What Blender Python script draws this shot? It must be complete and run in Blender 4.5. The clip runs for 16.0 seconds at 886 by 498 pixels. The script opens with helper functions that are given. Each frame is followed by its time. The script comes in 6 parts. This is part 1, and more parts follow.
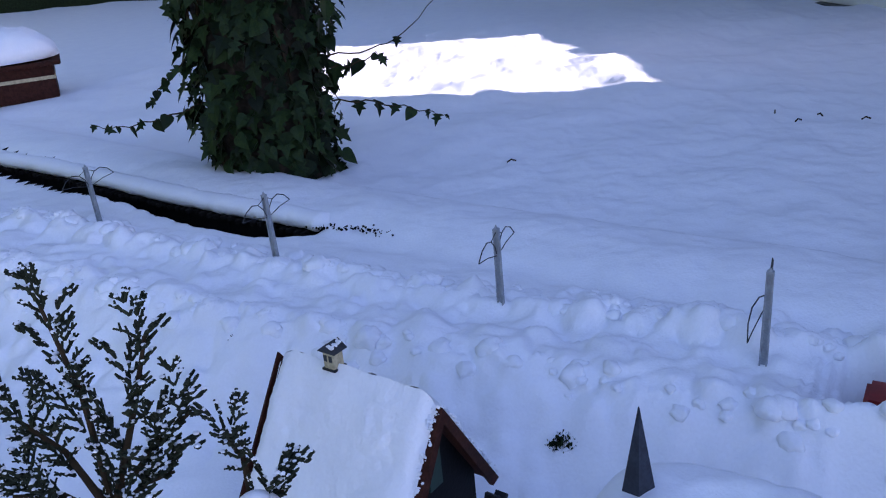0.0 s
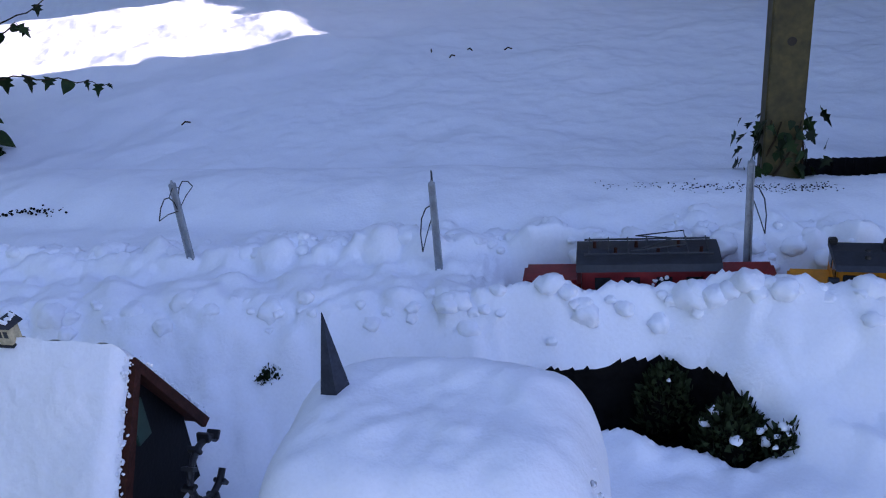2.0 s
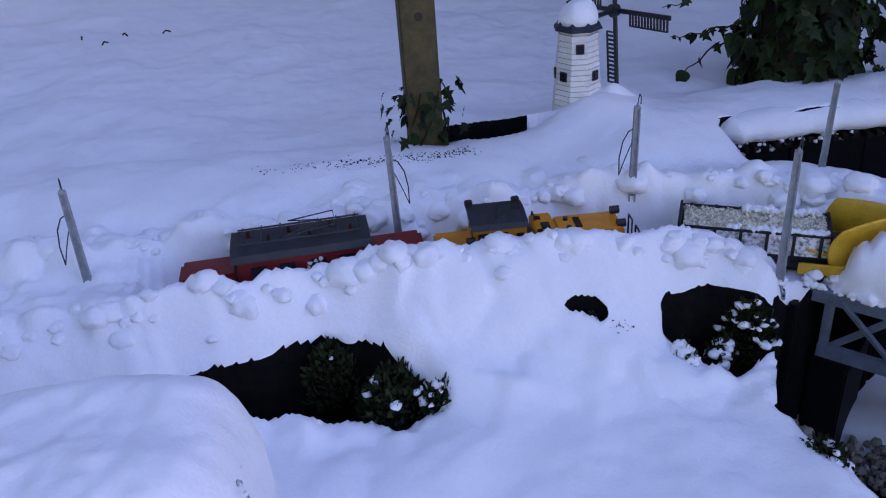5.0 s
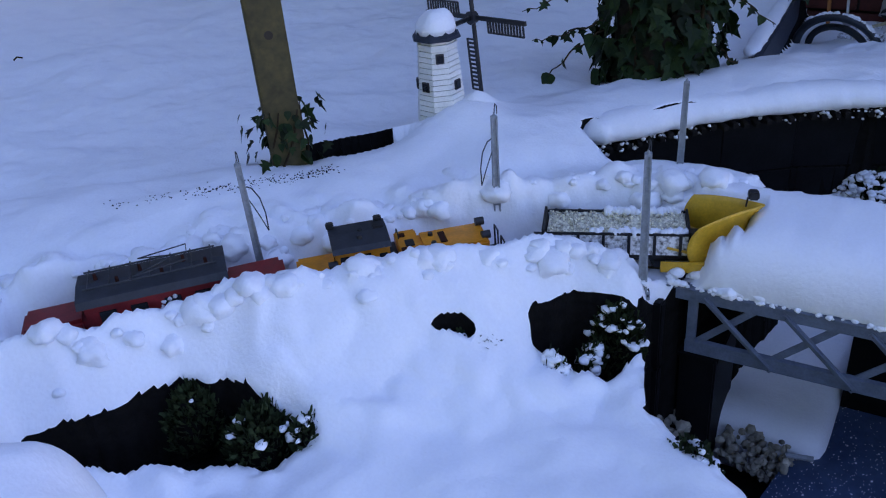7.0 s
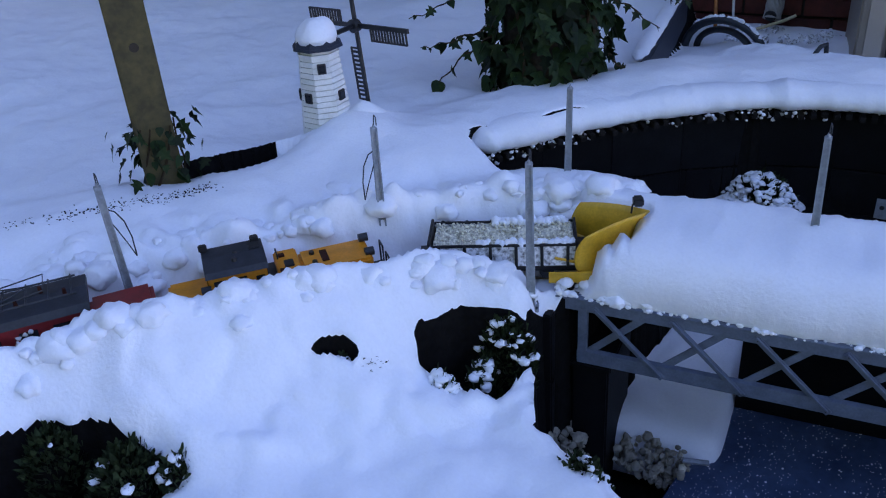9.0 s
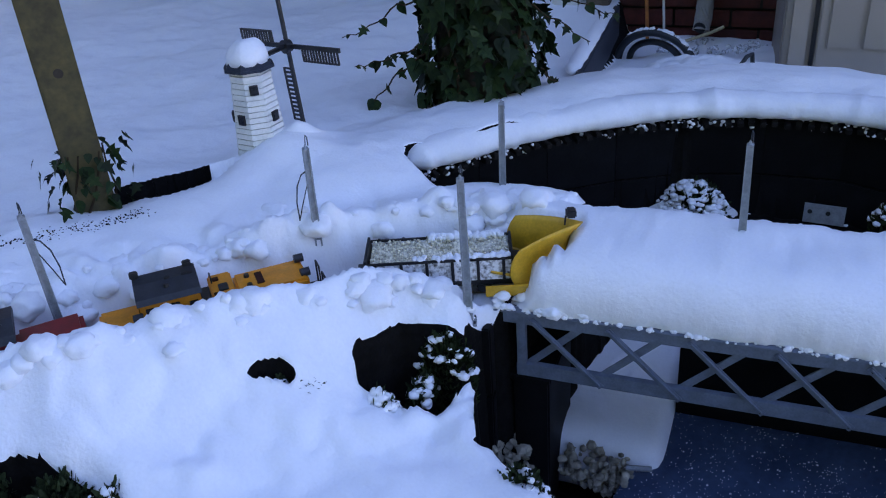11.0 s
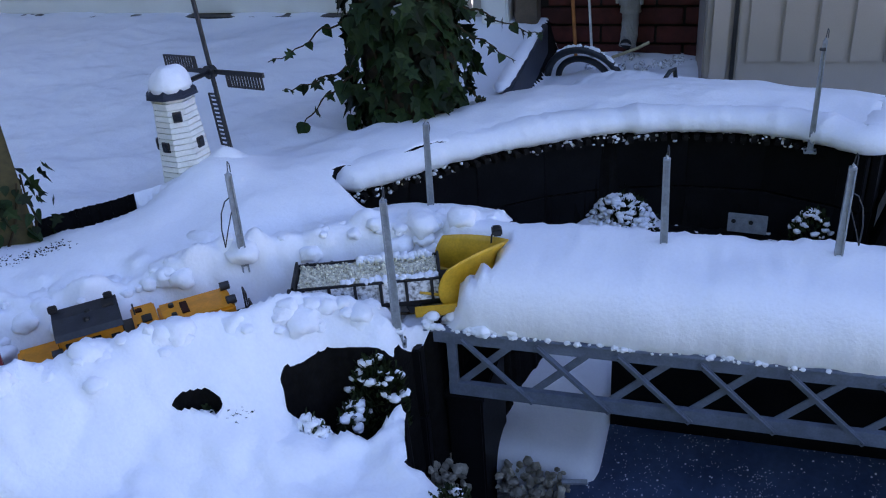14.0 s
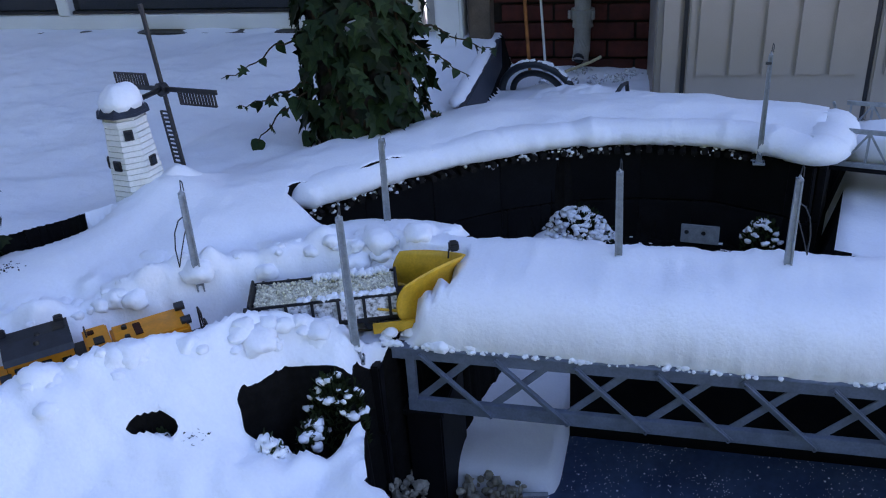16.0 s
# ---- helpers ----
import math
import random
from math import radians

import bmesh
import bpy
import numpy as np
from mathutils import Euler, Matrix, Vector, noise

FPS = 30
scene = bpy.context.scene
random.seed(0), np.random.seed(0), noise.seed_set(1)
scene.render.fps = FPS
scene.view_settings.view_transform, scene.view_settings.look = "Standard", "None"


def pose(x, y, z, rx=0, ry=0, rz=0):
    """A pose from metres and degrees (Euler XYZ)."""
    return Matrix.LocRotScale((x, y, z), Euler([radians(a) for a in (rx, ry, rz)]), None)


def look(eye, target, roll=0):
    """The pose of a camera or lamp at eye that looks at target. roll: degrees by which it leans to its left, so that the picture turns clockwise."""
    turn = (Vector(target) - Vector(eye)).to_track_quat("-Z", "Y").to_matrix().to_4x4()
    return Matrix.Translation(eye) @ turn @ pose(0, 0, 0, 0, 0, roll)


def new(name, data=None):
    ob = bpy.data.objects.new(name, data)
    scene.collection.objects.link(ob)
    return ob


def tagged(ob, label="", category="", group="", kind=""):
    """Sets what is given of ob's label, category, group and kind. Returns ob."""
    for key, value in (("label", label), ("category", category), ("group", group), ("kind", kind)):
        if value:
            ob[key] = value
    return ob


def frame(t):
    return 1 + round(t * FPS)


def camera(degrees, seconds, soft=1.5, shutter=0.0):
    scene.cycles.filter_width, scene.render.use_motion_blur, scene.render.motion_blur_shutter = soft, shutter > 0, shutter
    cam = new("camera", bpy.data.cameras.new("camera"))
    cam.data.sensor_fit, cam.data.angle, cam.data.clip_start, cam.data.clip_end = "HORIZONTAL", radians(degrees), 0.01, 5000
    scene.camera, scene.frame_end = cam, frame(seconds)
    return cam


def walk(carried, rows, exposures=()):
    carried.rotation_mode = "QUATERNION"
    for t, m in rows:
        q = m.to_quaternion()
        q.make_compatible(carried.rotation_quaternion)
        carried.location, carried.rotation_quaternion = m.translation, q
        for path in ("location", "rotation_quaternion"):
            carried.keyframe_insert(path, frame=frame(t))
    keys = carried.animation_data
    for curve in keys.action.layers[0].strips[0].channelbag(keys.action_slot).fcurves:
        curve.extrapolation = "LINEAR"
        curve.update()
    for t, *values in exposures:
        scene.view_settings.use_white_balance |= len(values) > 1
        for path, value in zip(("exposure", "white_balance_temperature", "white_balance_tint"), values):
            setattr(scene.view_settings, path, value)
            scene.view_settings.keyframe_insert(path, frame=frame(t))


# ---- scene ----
cam = camera(54.8, 16.0, soft=1.1)
METRES, EYE, TILT, LEAN, TURN = 0.6, 0.86, -22.0, 5.0, 0.0
ROWS = [
    (0.0, 0.0, 0.0, 0.0, 0.0, 0.0, 0.0),
    (0.5, 0.0117, -0.0139, -0.0284, -5.65, -1.07, 2.15),
    (1.0, 0.0202, -0.0399, -0.0603, -10.58, -1.98, 4.54),
    (1.5, 0.0436, -0.0783, -0.0851, -15.26, -2.82, 6.72),
    (2.0, 0.0625, -0.1223, -0.1111, -19.55, -3.62, 8.68),
    (2.5, 0.0969, -0.1529, -0.1263, -24.74, -4.94, 9.99),
    (3.0, 0.1298, -0.1822, -0.1198, -27.66, -6.27, 11.36),
    (3.5, 0.1649, -0.2141, -0.1288, -32.34, -7.82, 12.78),
    (4.0, 0.1938, -0.2288, -0.1163, -35.9, -9.26, 13.46),
    (4.5, 0.2339, -0.2327, -0.1077, -37.73, -9.44, 13.77),
    (7.0, 0.4492, -0.2925, -0.0982, -45.58, -11.19, 17.29),
    (7.5, 0.5099, -0.2836, -0.0918, -49.5, -12.41, 17.37),
    (8.0, 0.5708, -0.274, -0.1088, -49.63, -12.26, 17.09),
    (8.5, 0.5976, -0.2875, -0.1154, -50.46, -12.46, 17.65),
    (11.0, 0.64, -0.3489, -0.1386, -55.26, -12.75, 19.64),
    (11.5, 0.6556, -0.3492, -0.1419, -56.37, -13.01, 19.8),
    (12.0, 0.662, -0.3618, -0.1445, -57.13, -13.12, 20.06),
    (12.5, 0.6652, -0.3825, -0.1488, -57.75, -13.23, 20.32),
    (13.0, 0.6702, -0.3991, -0.1524, -58.39, -13.12, 20.49),
    (13.5, 0.6697, -0.4034, -0.1513, -58.67, -13.04, 20.6),
    (14.0, 0.6774, -0.409, -0.1513, -59.27, -12.97, 20.81),
    (14.5, 0.6666, -0.4125, -0.1487, -60.02, -13.14, 20.95),
    (15.0, 0.6722, -0.403, -0.1436, -60.79, -13.28, 21.04),
    (15.5, 0.676, -0.4055, -0.1424, -61.81, -13.09, 21.06),
    (16.0, 0.6819, -0.416, -0.1463, -62.37, -13.19, 21.1),
]
walk(cam, [(t, pose(0, 0, EYE, TILT, LEAN, TURN) @ pose(METRES * x, METRES * y, METRES * z, 90 + pitch, roll, yaw)) for t, x, y, z, yaw, pitch, roll in ROWS],
     exposures=[(0.0, 1.4, 5750, 36), (3.6, 1.52, 5750, 38), (4.5, 1.58, 6200, 47), (7.0, 1.66, 5750, 38), (8.0, 1.7, 5750, 37), (12.0, 1.87, 5850, 35), (16.0, 1.93, 5930, 34)])

# ---- world and light ----
SUN_AZ, SUN_EL = (0.982, -0.19), 16.0
world = bpy.data.worlds.new("sky")
scene.world = world
world.use_nodes = True
wn = world.node_tree
wn.nodes.clear()
sky = wn.nodes.new("ShaderNodeTexSky")
sky.sky_type = "NISHITA"
sky.sun_disc = False
sky.sun_elevation = radians(SUN_EL)
sky.sun_rotation = math.atan2(SUN_AZ[0], SUN_AZ[1])
sky.air_density, sky.dust_density, sky.ozone_density = 1.0, 0.6, 1.0
back = wn.nodes.new("ShaderNodeBackground")
back.inputs["Strength"].default_value = 0.15
wout = wn.nodes.new("ShaderNodeOutputWorld")
wn.links.new(sky.outputs[0], back.inputs[0])
wn.links.new(back.outputs[0], wout.inputs[0])
sun = new("sun", bpy.data.lights.new("sun", "SUN"))
sun.data.energy, sun.data.angle, sun.data.color = 6.0, radians(0.5), (1.0, 0.93, 0.82)
sd = Vector((SUN_AZ[0] * math.cos(radians(SUN_EL)), SUN_AZ[1] * math.cos(radians(SUN_EL)), math.sin(radians(SUN_EL))))
sun.matrix_world = look(sd * 20, (0, 0, 0))


# ---- materials ----
def mat(name, color, rough=0.6, metal=0.0, vary=0.25, scale=30.0, bump=0.2, fine=200.0, second=None, spots=0.5, coat=0.0, sss=0.0, per=0.0, emit=0.0, spec=0.5, wide=0.0):
    """A procedural surface: a base colour that varies at two scales, with relief."""
    m = bpy.data.materials.new(name)
    m.use_nodes = True
    t = m.node_tree
    b = t.nodes["Principled BSDF"]
    co = t.nodes.new("ShaderNodeTexCoord")
    n1 = t.nodes.new("ShaderNodeTexNoise")
    n1.inputs["Scale"].default_value, n1.inputs["Detail"].default_value = scale, 5
    n2 = t.nodes.new("ShaderNodeTexNoise")
    n2.inputs["Scale"].default_value, n2.inputs["Detail"].default_value = fine, 3
    geo = t.nodes.new("ShaderNodeNewGeometry")
    src = geo.outputs["Position"]
    t.links.new(src, n1.inputs["Vector"])
    t.links.new(src, n2.inputs["Vector"])
    ramp = t.nodes.new("ShaderNodeValToRGB")
    other = second or tuple(c * (1 - vary) for c in color)
    ramp.color_ramp.elements[0].position, ramp.color_ramp.elements[1].position = spots - 0.14, spots + 0.14
    ramp.color_ramp.elements[0].color, ramp.color_ramp.elements[1].color = (*other, 1), (*color, 1)
    t.links.new(n1.outputs["Fac"], ramp.inputs[0])
    hsv = t.nodes.new("ShaderNodeHueSaturation")
    t.links.new(ramp.outputs[0], hsv.inputs["Color"])
    mp = t.nodes.new("ShaderNodeMapRange")
    mp.inputs["From Min"].default_value, mp.inputs["From Max"].default_value = 0.25, 0.75
    mp.inputs["To Min"].default_value, mp.inputs["To Max"].default_value = 1 - vary * 0.6, 1 + vary * 0.4
    t.links.new(n2.outputs["Fac"], mp.inputs["Value"])
    if per:
        oi = t.nodes.new("ShaderNodeObjectInfo")
        add = t.nodes.new("ShaderNodeMath")
        add.operation = "ADD"
        t.links.new(oi.outputs["Random"], add.inputs[0])
        t.links.new(geo.outputs["Random Per Island"], add.inputs[1])
        fr = t.nodes.new("ShaderNodeMath")
        fr.operation = "FRACT"
        t.links.new(add.outputs[0], fr.inputs[0])
        mq = t.nodes.new("ShaderNodeMapRange")
        mq.inputs["To Min"].default_value, mq.inputs["To Max"].default_value = 1 - per, 1 + per
        t.links.new(fr.outputs[0], mq.inputs["Value"])
        mul = t.nodes.new("ShaderNodeMath")
        mul.operation = "MULTIPLY"
        t.links.new(mp.outputs[0], mul.inputs[0])
        t.links.new(mq.outputs[0], mul.inputs[1])
        t.links.new(mul.outputs[0], hsv.inputs["Value"])
    else:
        t.links.new(mp.outputs[0], hsv.inputs["Value"])
    t.links.new(hsv.outputs[0], b.inputs["Base Color"])
    b.inputs["Roughness"].default_value, b.inputs["Metallic"].default_value = rough, metal
    b.inputs["Coat Weight"].default_value = coat
    b.inputs["Specular IOR Level"].default_value = spec
    if sss:
        b.inputs["Subsurface Weight"].default_value = sss
        b.inputs["Subsurface Radius"].default_value = (0.6, 0.8, 1.0)
        b.inputs["Subsurface Scale"].default_value = 0.01
    if bump:
        bp = t.nodes.new("ShaderNodeBump")
        bp.inputs["Strength"].default_value, bp.inputs["Distance"].default_value = bump, 0.3 / fine
        t.links.new(n2.outputs["Fac"], bp.inputs["Height"])
        if wide:
            bw = t.nodes.new("ShaderNodeBump")
            bw.inputs["Strength"].default_value, bw.inputs["Distance"].default_value = 0.5, wide
            t.links.new(n1.outputs["Fac"], bw.inputs["Height"])
            t.links.new(bw.outputs[0], bp.inputs["Normal"])
        t.links.new(bp.outputs[0], b.inputs["Normal"])
    if emit:
        b.inputs["Emission Color"].default_value, b.inputs["Emission Strength"].default_value = (1, 0.9, 0.75, 1), emit
    return m


SNOW = mat("snow", (0.86, 0.88, 0.91), 0.65, vary=0.05, scale=9, bump=0.55, fine=160, second=(0.83, 0.85, 0.89), wide=0.018, spec=0.3)
SNOW_THIN = mat("thin_snow_crust", (0.84, 0.86, 0.9), 0.7, vary=0.15, scale=120, bump=0.6, fine=300, second=(0.10, 0.10, 0.10), spots=0.44)
# dark soil taken to near black, which puts the hollows' shade into it
SOIL = mat("near_black_soil", (0.006, 0.0055, 0.005), 0.9, vary=0.5, scale=40, bump=0.8, fine=120, spec=0.12)
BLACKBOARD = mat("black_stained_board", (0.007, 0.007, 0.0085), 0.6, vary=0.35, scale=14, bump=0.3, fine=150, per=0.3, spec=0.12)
SLEEPER = mat("black_plastic_sleeper", (0.018, 0.016, 0.015), 0.6, vary=0.4, scale=60, per=0.3, spec=0.12)
MASTGREY = mat("grey_mast_plastic", (0.30, 0.33, 0.36), 0.45, vary=0.25, scale=60, bump=0.15, fine=250)
WIRE = mat("dark_wire", (0.05, 0.055, 0.06), 0.5, metal=0.4)
BRIDGE = mat("blue_grey_bridge_paint", (0.15, 0.185, 0.26), 0.5, vary=0.25, scale=35, bump=0.15, fine=220)
YELLOW = mat("rail_yellow_plastic", (0.74, 0.27, 0.006), 0.38, vary=0.18, scale=40, bump=0.1)
PLOWYEL = mat("plough_yellow_paint", (0.72, 0.42, 0.02), 0.45, vary=0.2, scale=30, bump=0.12)
BLACKPL = mat("black_plastic", (0.015, 0.015, 0.017), 0.45, vary=0.3, scale=60)
ROOFGREY = mat("dark_grey_roof_plastic", (0.022, 0.025, 0.032), 0.55, vary=0.3, scale=50)
RED = mat("dark_red_locomotive_paint", (0.22, 0.012, 0.012), 0.42, vary=0.25, scale=45, bump=0.1)
GLASSY = mat("dark_window_glass", (0.012, 0.014, 0.016), 0.08, vary=0.1)
LAMPLIT = mat("lit_headlamp_lens", (0.9, 0.85, 0.75), 0.2, emit=1.0)
GRAVEL = mat("pale_load_gravel", (0.80, 0.76, 0.60), 0.8, vary=0.3, scale=200, per=0.35)
STONE = mat("grey_tan_rubble_stone", (0.38, 0.35, 0.27), 0.8, vary=0.4, scale=35, bump=0.5, fine=120, per=0.35)
SLATE = mat("slate_grey_spire", (0.04, 0.047, 0.066), 0.5, vary=0.25, scale=50, spec=0.12)
BROWN = mat("red_brown_timber", (0.055, 0.017, 0.011), 0.65, vary=0.4, scale=50, bump=0.4, spec=0.12)
GREEN = mat("green_shutter_paint", (0.012, 0.05, 0.03), 0.5, vary=0.3)
CREAM = mat("cream_plaster", (0.55, 0.48, 0.30), 0.8, vary=0.3, scale=80)
WHITEPAINT = mat("white_board_paint", (0.74, 0.75, 0.72), 0.55, vary=0.12, scale=25, bump=0.15)
POSTWOOD = mat("weathered_green_brown_post", (0.085, 0.068, 0.018), 0.75, vary=0.45, scale=22, bump=0.45, fine=90)
KNOT = mat("dark_wood_knot", (0.03, 0.022, 0.012), 0.8)
BARK = mat("dark_bark", (0.035, 0.028, 0.02), 0.9, vary=0.5, scale=30, bump=0.9, fine=60, spec=0.12)
STEM = mat("brown_ivy_stem", (0.045, 0.03, 0.016), 0.8, vary=0.3, spec=0.12)
IVY = mat("dark_ivy_leaf", (0.009, 0.021, 0.008), 0.5, vary=0.5, scale=60, bump=0.25, second=(0.016, 0.030, 0.008), per=0.65, spec=0.12)
CONIFER = mat("dark_conifer_spray", (0.030, 0.036, 0.020), 0.7, vary=0.4, scale=60, per=0.4, spec=0.12)
MOSS = mat("dark_green_heath", (0.03, 0.045, 0.018), 0.8, vary=0.5, scale=60, per=0.5, spec=0.12)
BEIGE = mat("beige_resin_cabinet", (0.34, 0.30, 0.255), 0.55, vary=0.08, scale=6, bump=0.12, fine=300)
# the recess's deep shade is put into the brick and mortar base colours
BRICK = mat("shaded_red_brown_brick", (0.075, 0.014, 0.009), 0.85, vary=0.35, scale=20, bump=0.4, per=0.25)
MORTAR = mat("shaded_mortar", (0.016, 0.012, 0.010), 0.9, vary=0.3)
PIPE = mat("grey_drain_plastic", (0.30, 0.29, 0.27), 0.5, vary=0.15)
RUBBER = mat("dark_blue_black_hose", (0.02, 0.026, 0.034), 0.5, vary=0.3)
CANE = mat("orange_cane", (0.42, 0.15, 0.03), 0.6, vary=0.3)
ICE = mat("dark_blue_pond_ice", (0.06, 0.095, 0.18), 0.3, vary=0.4, scale=6, bump=0.3, fine=60, second=(0.028, 0.05, 0.11))
DOORWHITE = mat("white_door_frame", (0.66, 0.67, 0.64), 0.4, vary=0.06, scale=8)
RENDERWALL = mat("pale_house_render", (0.45, 0.43, 0.40), 0.85, vary=0.15, scale=8, bump=0.3)
FENCEWOOD = mat("grey_brown_timber", (0.12, 0.09, 0.06), 0.8, vary=0.35, scale=20, bump=0.4)


# ---- building helpers ----
def part(name, bm, material, parent=None, label="", smooth=False):
    me = bpy.data.meshes.new(name)
    bm.normal_update()
    bm.to_mesh(me)
    bm.free()
    for m in material if isinstance(material, (list, tuple)) else [material]:
        me.materials.append(m)
    if smooth:
        me.polygons.foreach_set("use_smooth", [True] * len(me.polygons))
    ob = new(name, me)
    if parent:
        ob.parent = parent
    if label:
        ob["label"] = label
    return ob


def thing(name, m, label, category, group="", kind=""):
    ob = new(name)
    ob.matrix_world = m
    return tagged(ob, label, category, group, kind)


def box(bm, sx, sy, sz, m=Matrix(), bevel=0.0):
    r = bmesh.ops.create_cube(bm, size=1, matrix=m @ Matrix.Diagonal((sx, sy, sz, 1)))
    if bevel:
        edges = list({e for v in r["verts"] for e in v.link_edges})
        bmesh.ops.bevel(bm, geom=edges, offset=bevel, segments=2, affect="EDGES", clamp_overlap=True)
    return bm


def boxbm(sx, sy, sz, x=0, y=0, z=0, bevel=0.0, rx=0, ry=0, rz=0):
    return box(bmesh.new(), sx, sy, sz, pose(x, y, z, rx, ry, rz), bevel)


def cyl(bm, r0, r1, h, m=Matrix(), n=16):
    bmesh.ops.create_cone(bm, cap_ends=True, segments=n, radius1=r0, radius2=r1, depth=h, matrix=m @ Matrix.Translation((0, 0, h / 2)))
    return bm


def prism(outline, depth, m=Matrix(), bm=None):
    """An outline in x, z drawn out along y by depth, centred."""
    bm = bm or bmesh.new()
    a = [bm.verts.new(m @ Vector((x, -depth / 2, z))) for x, z in outline]
    b = [bm.verts.new(m @ Vector((x, depth / 2, z))) for x, z in outline]
    bm.faces.new(a)
    bm.faces.new(b[::-1])
    k = len(a)
    for i in range(k):
        bm.faces.new((a[(i + 1) % k], a[i], b[i], b[(i + 1) % k]))
    bmesh.ops.recalc_face_normals(bm, faces=bm.faces)
    return bm


def tube(points, r, bm=None, n=6, r1=None):
    bm = bm or bmesh.new()
    pts = [Vector(p) for p in points]
    rings = []
    for i, p in enumerate(pts):
        d = (pts[min(i + 1, len(pts) - 1)] - pts[max(i - 1, 0)]).normalized()
        side = d.cross(Vector((0.31, 0.17, 0.93))).normalized()
        up = side.cross(d)
        rr = r + ((r1 if r1 is not None else r) - r) * i / max(1, len(pts) - 1)
        rings.append([bm.verts.new(p + (side * math.cos(a) + up * math.sin(a)) * rr) for a in [2 * math.pi * k / n for k in range(n)]])
    for a, b in zip(rings, rings[1:]):
        for k in range(n):
            bm.faces.new((a[k], a[(k + 1) % n], b[(k + 1) % n], b[k]))
    bm.faces.new(rings[0][::-1])
    bm.faces.new(rings[-1])
    return bm


def spline(pts, step=0.02):
    """A smooth line through plan points, at even steps."""
    p = np.array(pts, float)
    p = np.vstack([2 * p[0] - p[1], p, 2 * p[-1] - p[-2]])
    out = []
    for i in range(1, len(p) - 2):
        for u in np.linspace(0, 1, 40, endpoint=False):
            out.append(0.5 * (2 * p[i] + (p[i + 1] - p[i - 1]) * u + (2 * p[i - 1] - 5 * p[i] + 4 * p[i + 1] - p[i + 2]) * u ** 2
                              + (3 * p[i] - p[i - 1] - 3 * p[i + 1] + p[i + 2]) * u ** 3))
    out.append(p[-2])
    out = np.array(out)
    s = np.concatenate([[0], np.cumsum(np.hypot(*np.diff(out, axis=0).T))])
    q = np.arange(0, s[-1], step)
    return np.stack([np.interp(q, s, out[:, k]) for k in range(2)], 1)


# ---- plan ----
TRACK = spline([(-3.6, 4.15), (-2.9, 3.55), (-2.2, 3.03), (-1.5, 2.53), (-0.95, 2.18), (-0.48, 1.91), (-0.06, 1.69), (0.33, 1.485), (0.8, 1.22), (1.17, 0.995), (1.36, 0.86),
                (1.535, 0.725), (1.62, 0.61), (1.685, 0.48), (1.725, 0.36), (1.765, 0.2), (1.82, -0.05), (1.93, -0.56), (2.08, -1.25)], 0.01)
TRACK_S = np.arange(len(TRACK)) * 0.01
REAR = spline([(-3.4, 5.0), (-2.6, 4.3), (-1.85, 3.7), (-1.1, 3.07), (-0.45, 2.58), (0.1, 2.2), (0.7, 1.75), (1.25, 1.35), (1.75, 1.06), (2.2, 0.86), (2.52, 0.64), (2.72, 0.33), (2.78, 0.0),
                (2.72, -0.25)], 0.02)
RAIL_Z = -0.095
DECK_A, DECK_DIR = Vector((1.594, 0.496, 0)), Vector((0.2085, -0.978, 0))
DECK_N = Vector((0.978, 0.2085, 0))
DECK_W = 0.26


def at_track(s):
    i = min(max(s / 0.01, 0), len(TRACK) - 2)
    k = int(i)
    p = TRACK[k] + (TRACK[k + 1] - TRACK[k]) * (i - k)
    a, b = TRACK[max(k - 2, 0)], TRACK[min(k + 3, len(TRACK) - 1)]
    return p, (b - a) / np.hypot(*(b - a))


def track_pose(s, span=0.0, z=0.0):
    """The pose of a vehicle whose middle is at s, with x along the track, its axles span apart."""
    a, b = at_track(s - span / 2)[0], at_track(s + span / 2 + 1e-4)[0]
    c = (a + b) / 2
    return pose(c[0], c[1], z, 0, 0, math.degrees(math.atan2(b[1] - a[1], b[0] - a[0])))


def nearest_s(x, y):
    return float(TRACK_S[np.argmin((TRACK[:, 0] - x) ** 2 + (TRACK[:, 1] - y) ** 2)])


def line_dist(X, Y, line, ahead=True):
    """Signed distance to a plan line (positive on its left) and the index of its nearest point."""
    best = np.full(X.shape, 1e9)
    idx = np.zeros(X.shape, int)
    for i in range(len(line)):
        d = (X - line[i, 0]) ** 2 + (Y - line[i, 1]) ** 2
        m = d < best
        best[m] = d[m]
        idx[m] = i
    tan = np.gradient(line, axis=0)
    side = tan[idx, 0] * (Y - line[idx, 1]) - tan[idx, 1] * (X - line[idx, 0])
    return np.sqrt(best) * np.sign(side), idx


def poly_dist(X, Y, poly):
    """Signed distance to a polygon, negative inside."""
    best = np.full(X.shape, 1e9)
    inside = np.zeros(X.shape, bool)
    for (x0, y0), (x1, y1) in zip(poly, poly[1:] + poly[:1]):
        dx, dy = x1 - x0, y1 - y0
        u = np.clip(((X - x0) * dx + (Y - y0) * dy) / (dx * dx + dy * dy), 0, 1)
        best = np.minimum(best, np.hypot(X - x0 - u * dx, Y - y0 - u * dy))
        cross = ((y0 > Y) != (y1 > Y)) & (X < x0 + (Y - y0) * dx / (dy if abs(dy) > 1e-9 else 1e-9))
        inside ^= cross
    return np.where(inside, -best, best)


def smooth(a, b, v):
    u = np.clip((v - a) / (b - a), 0, 1)
    return u * u * (3 - 2 * u)


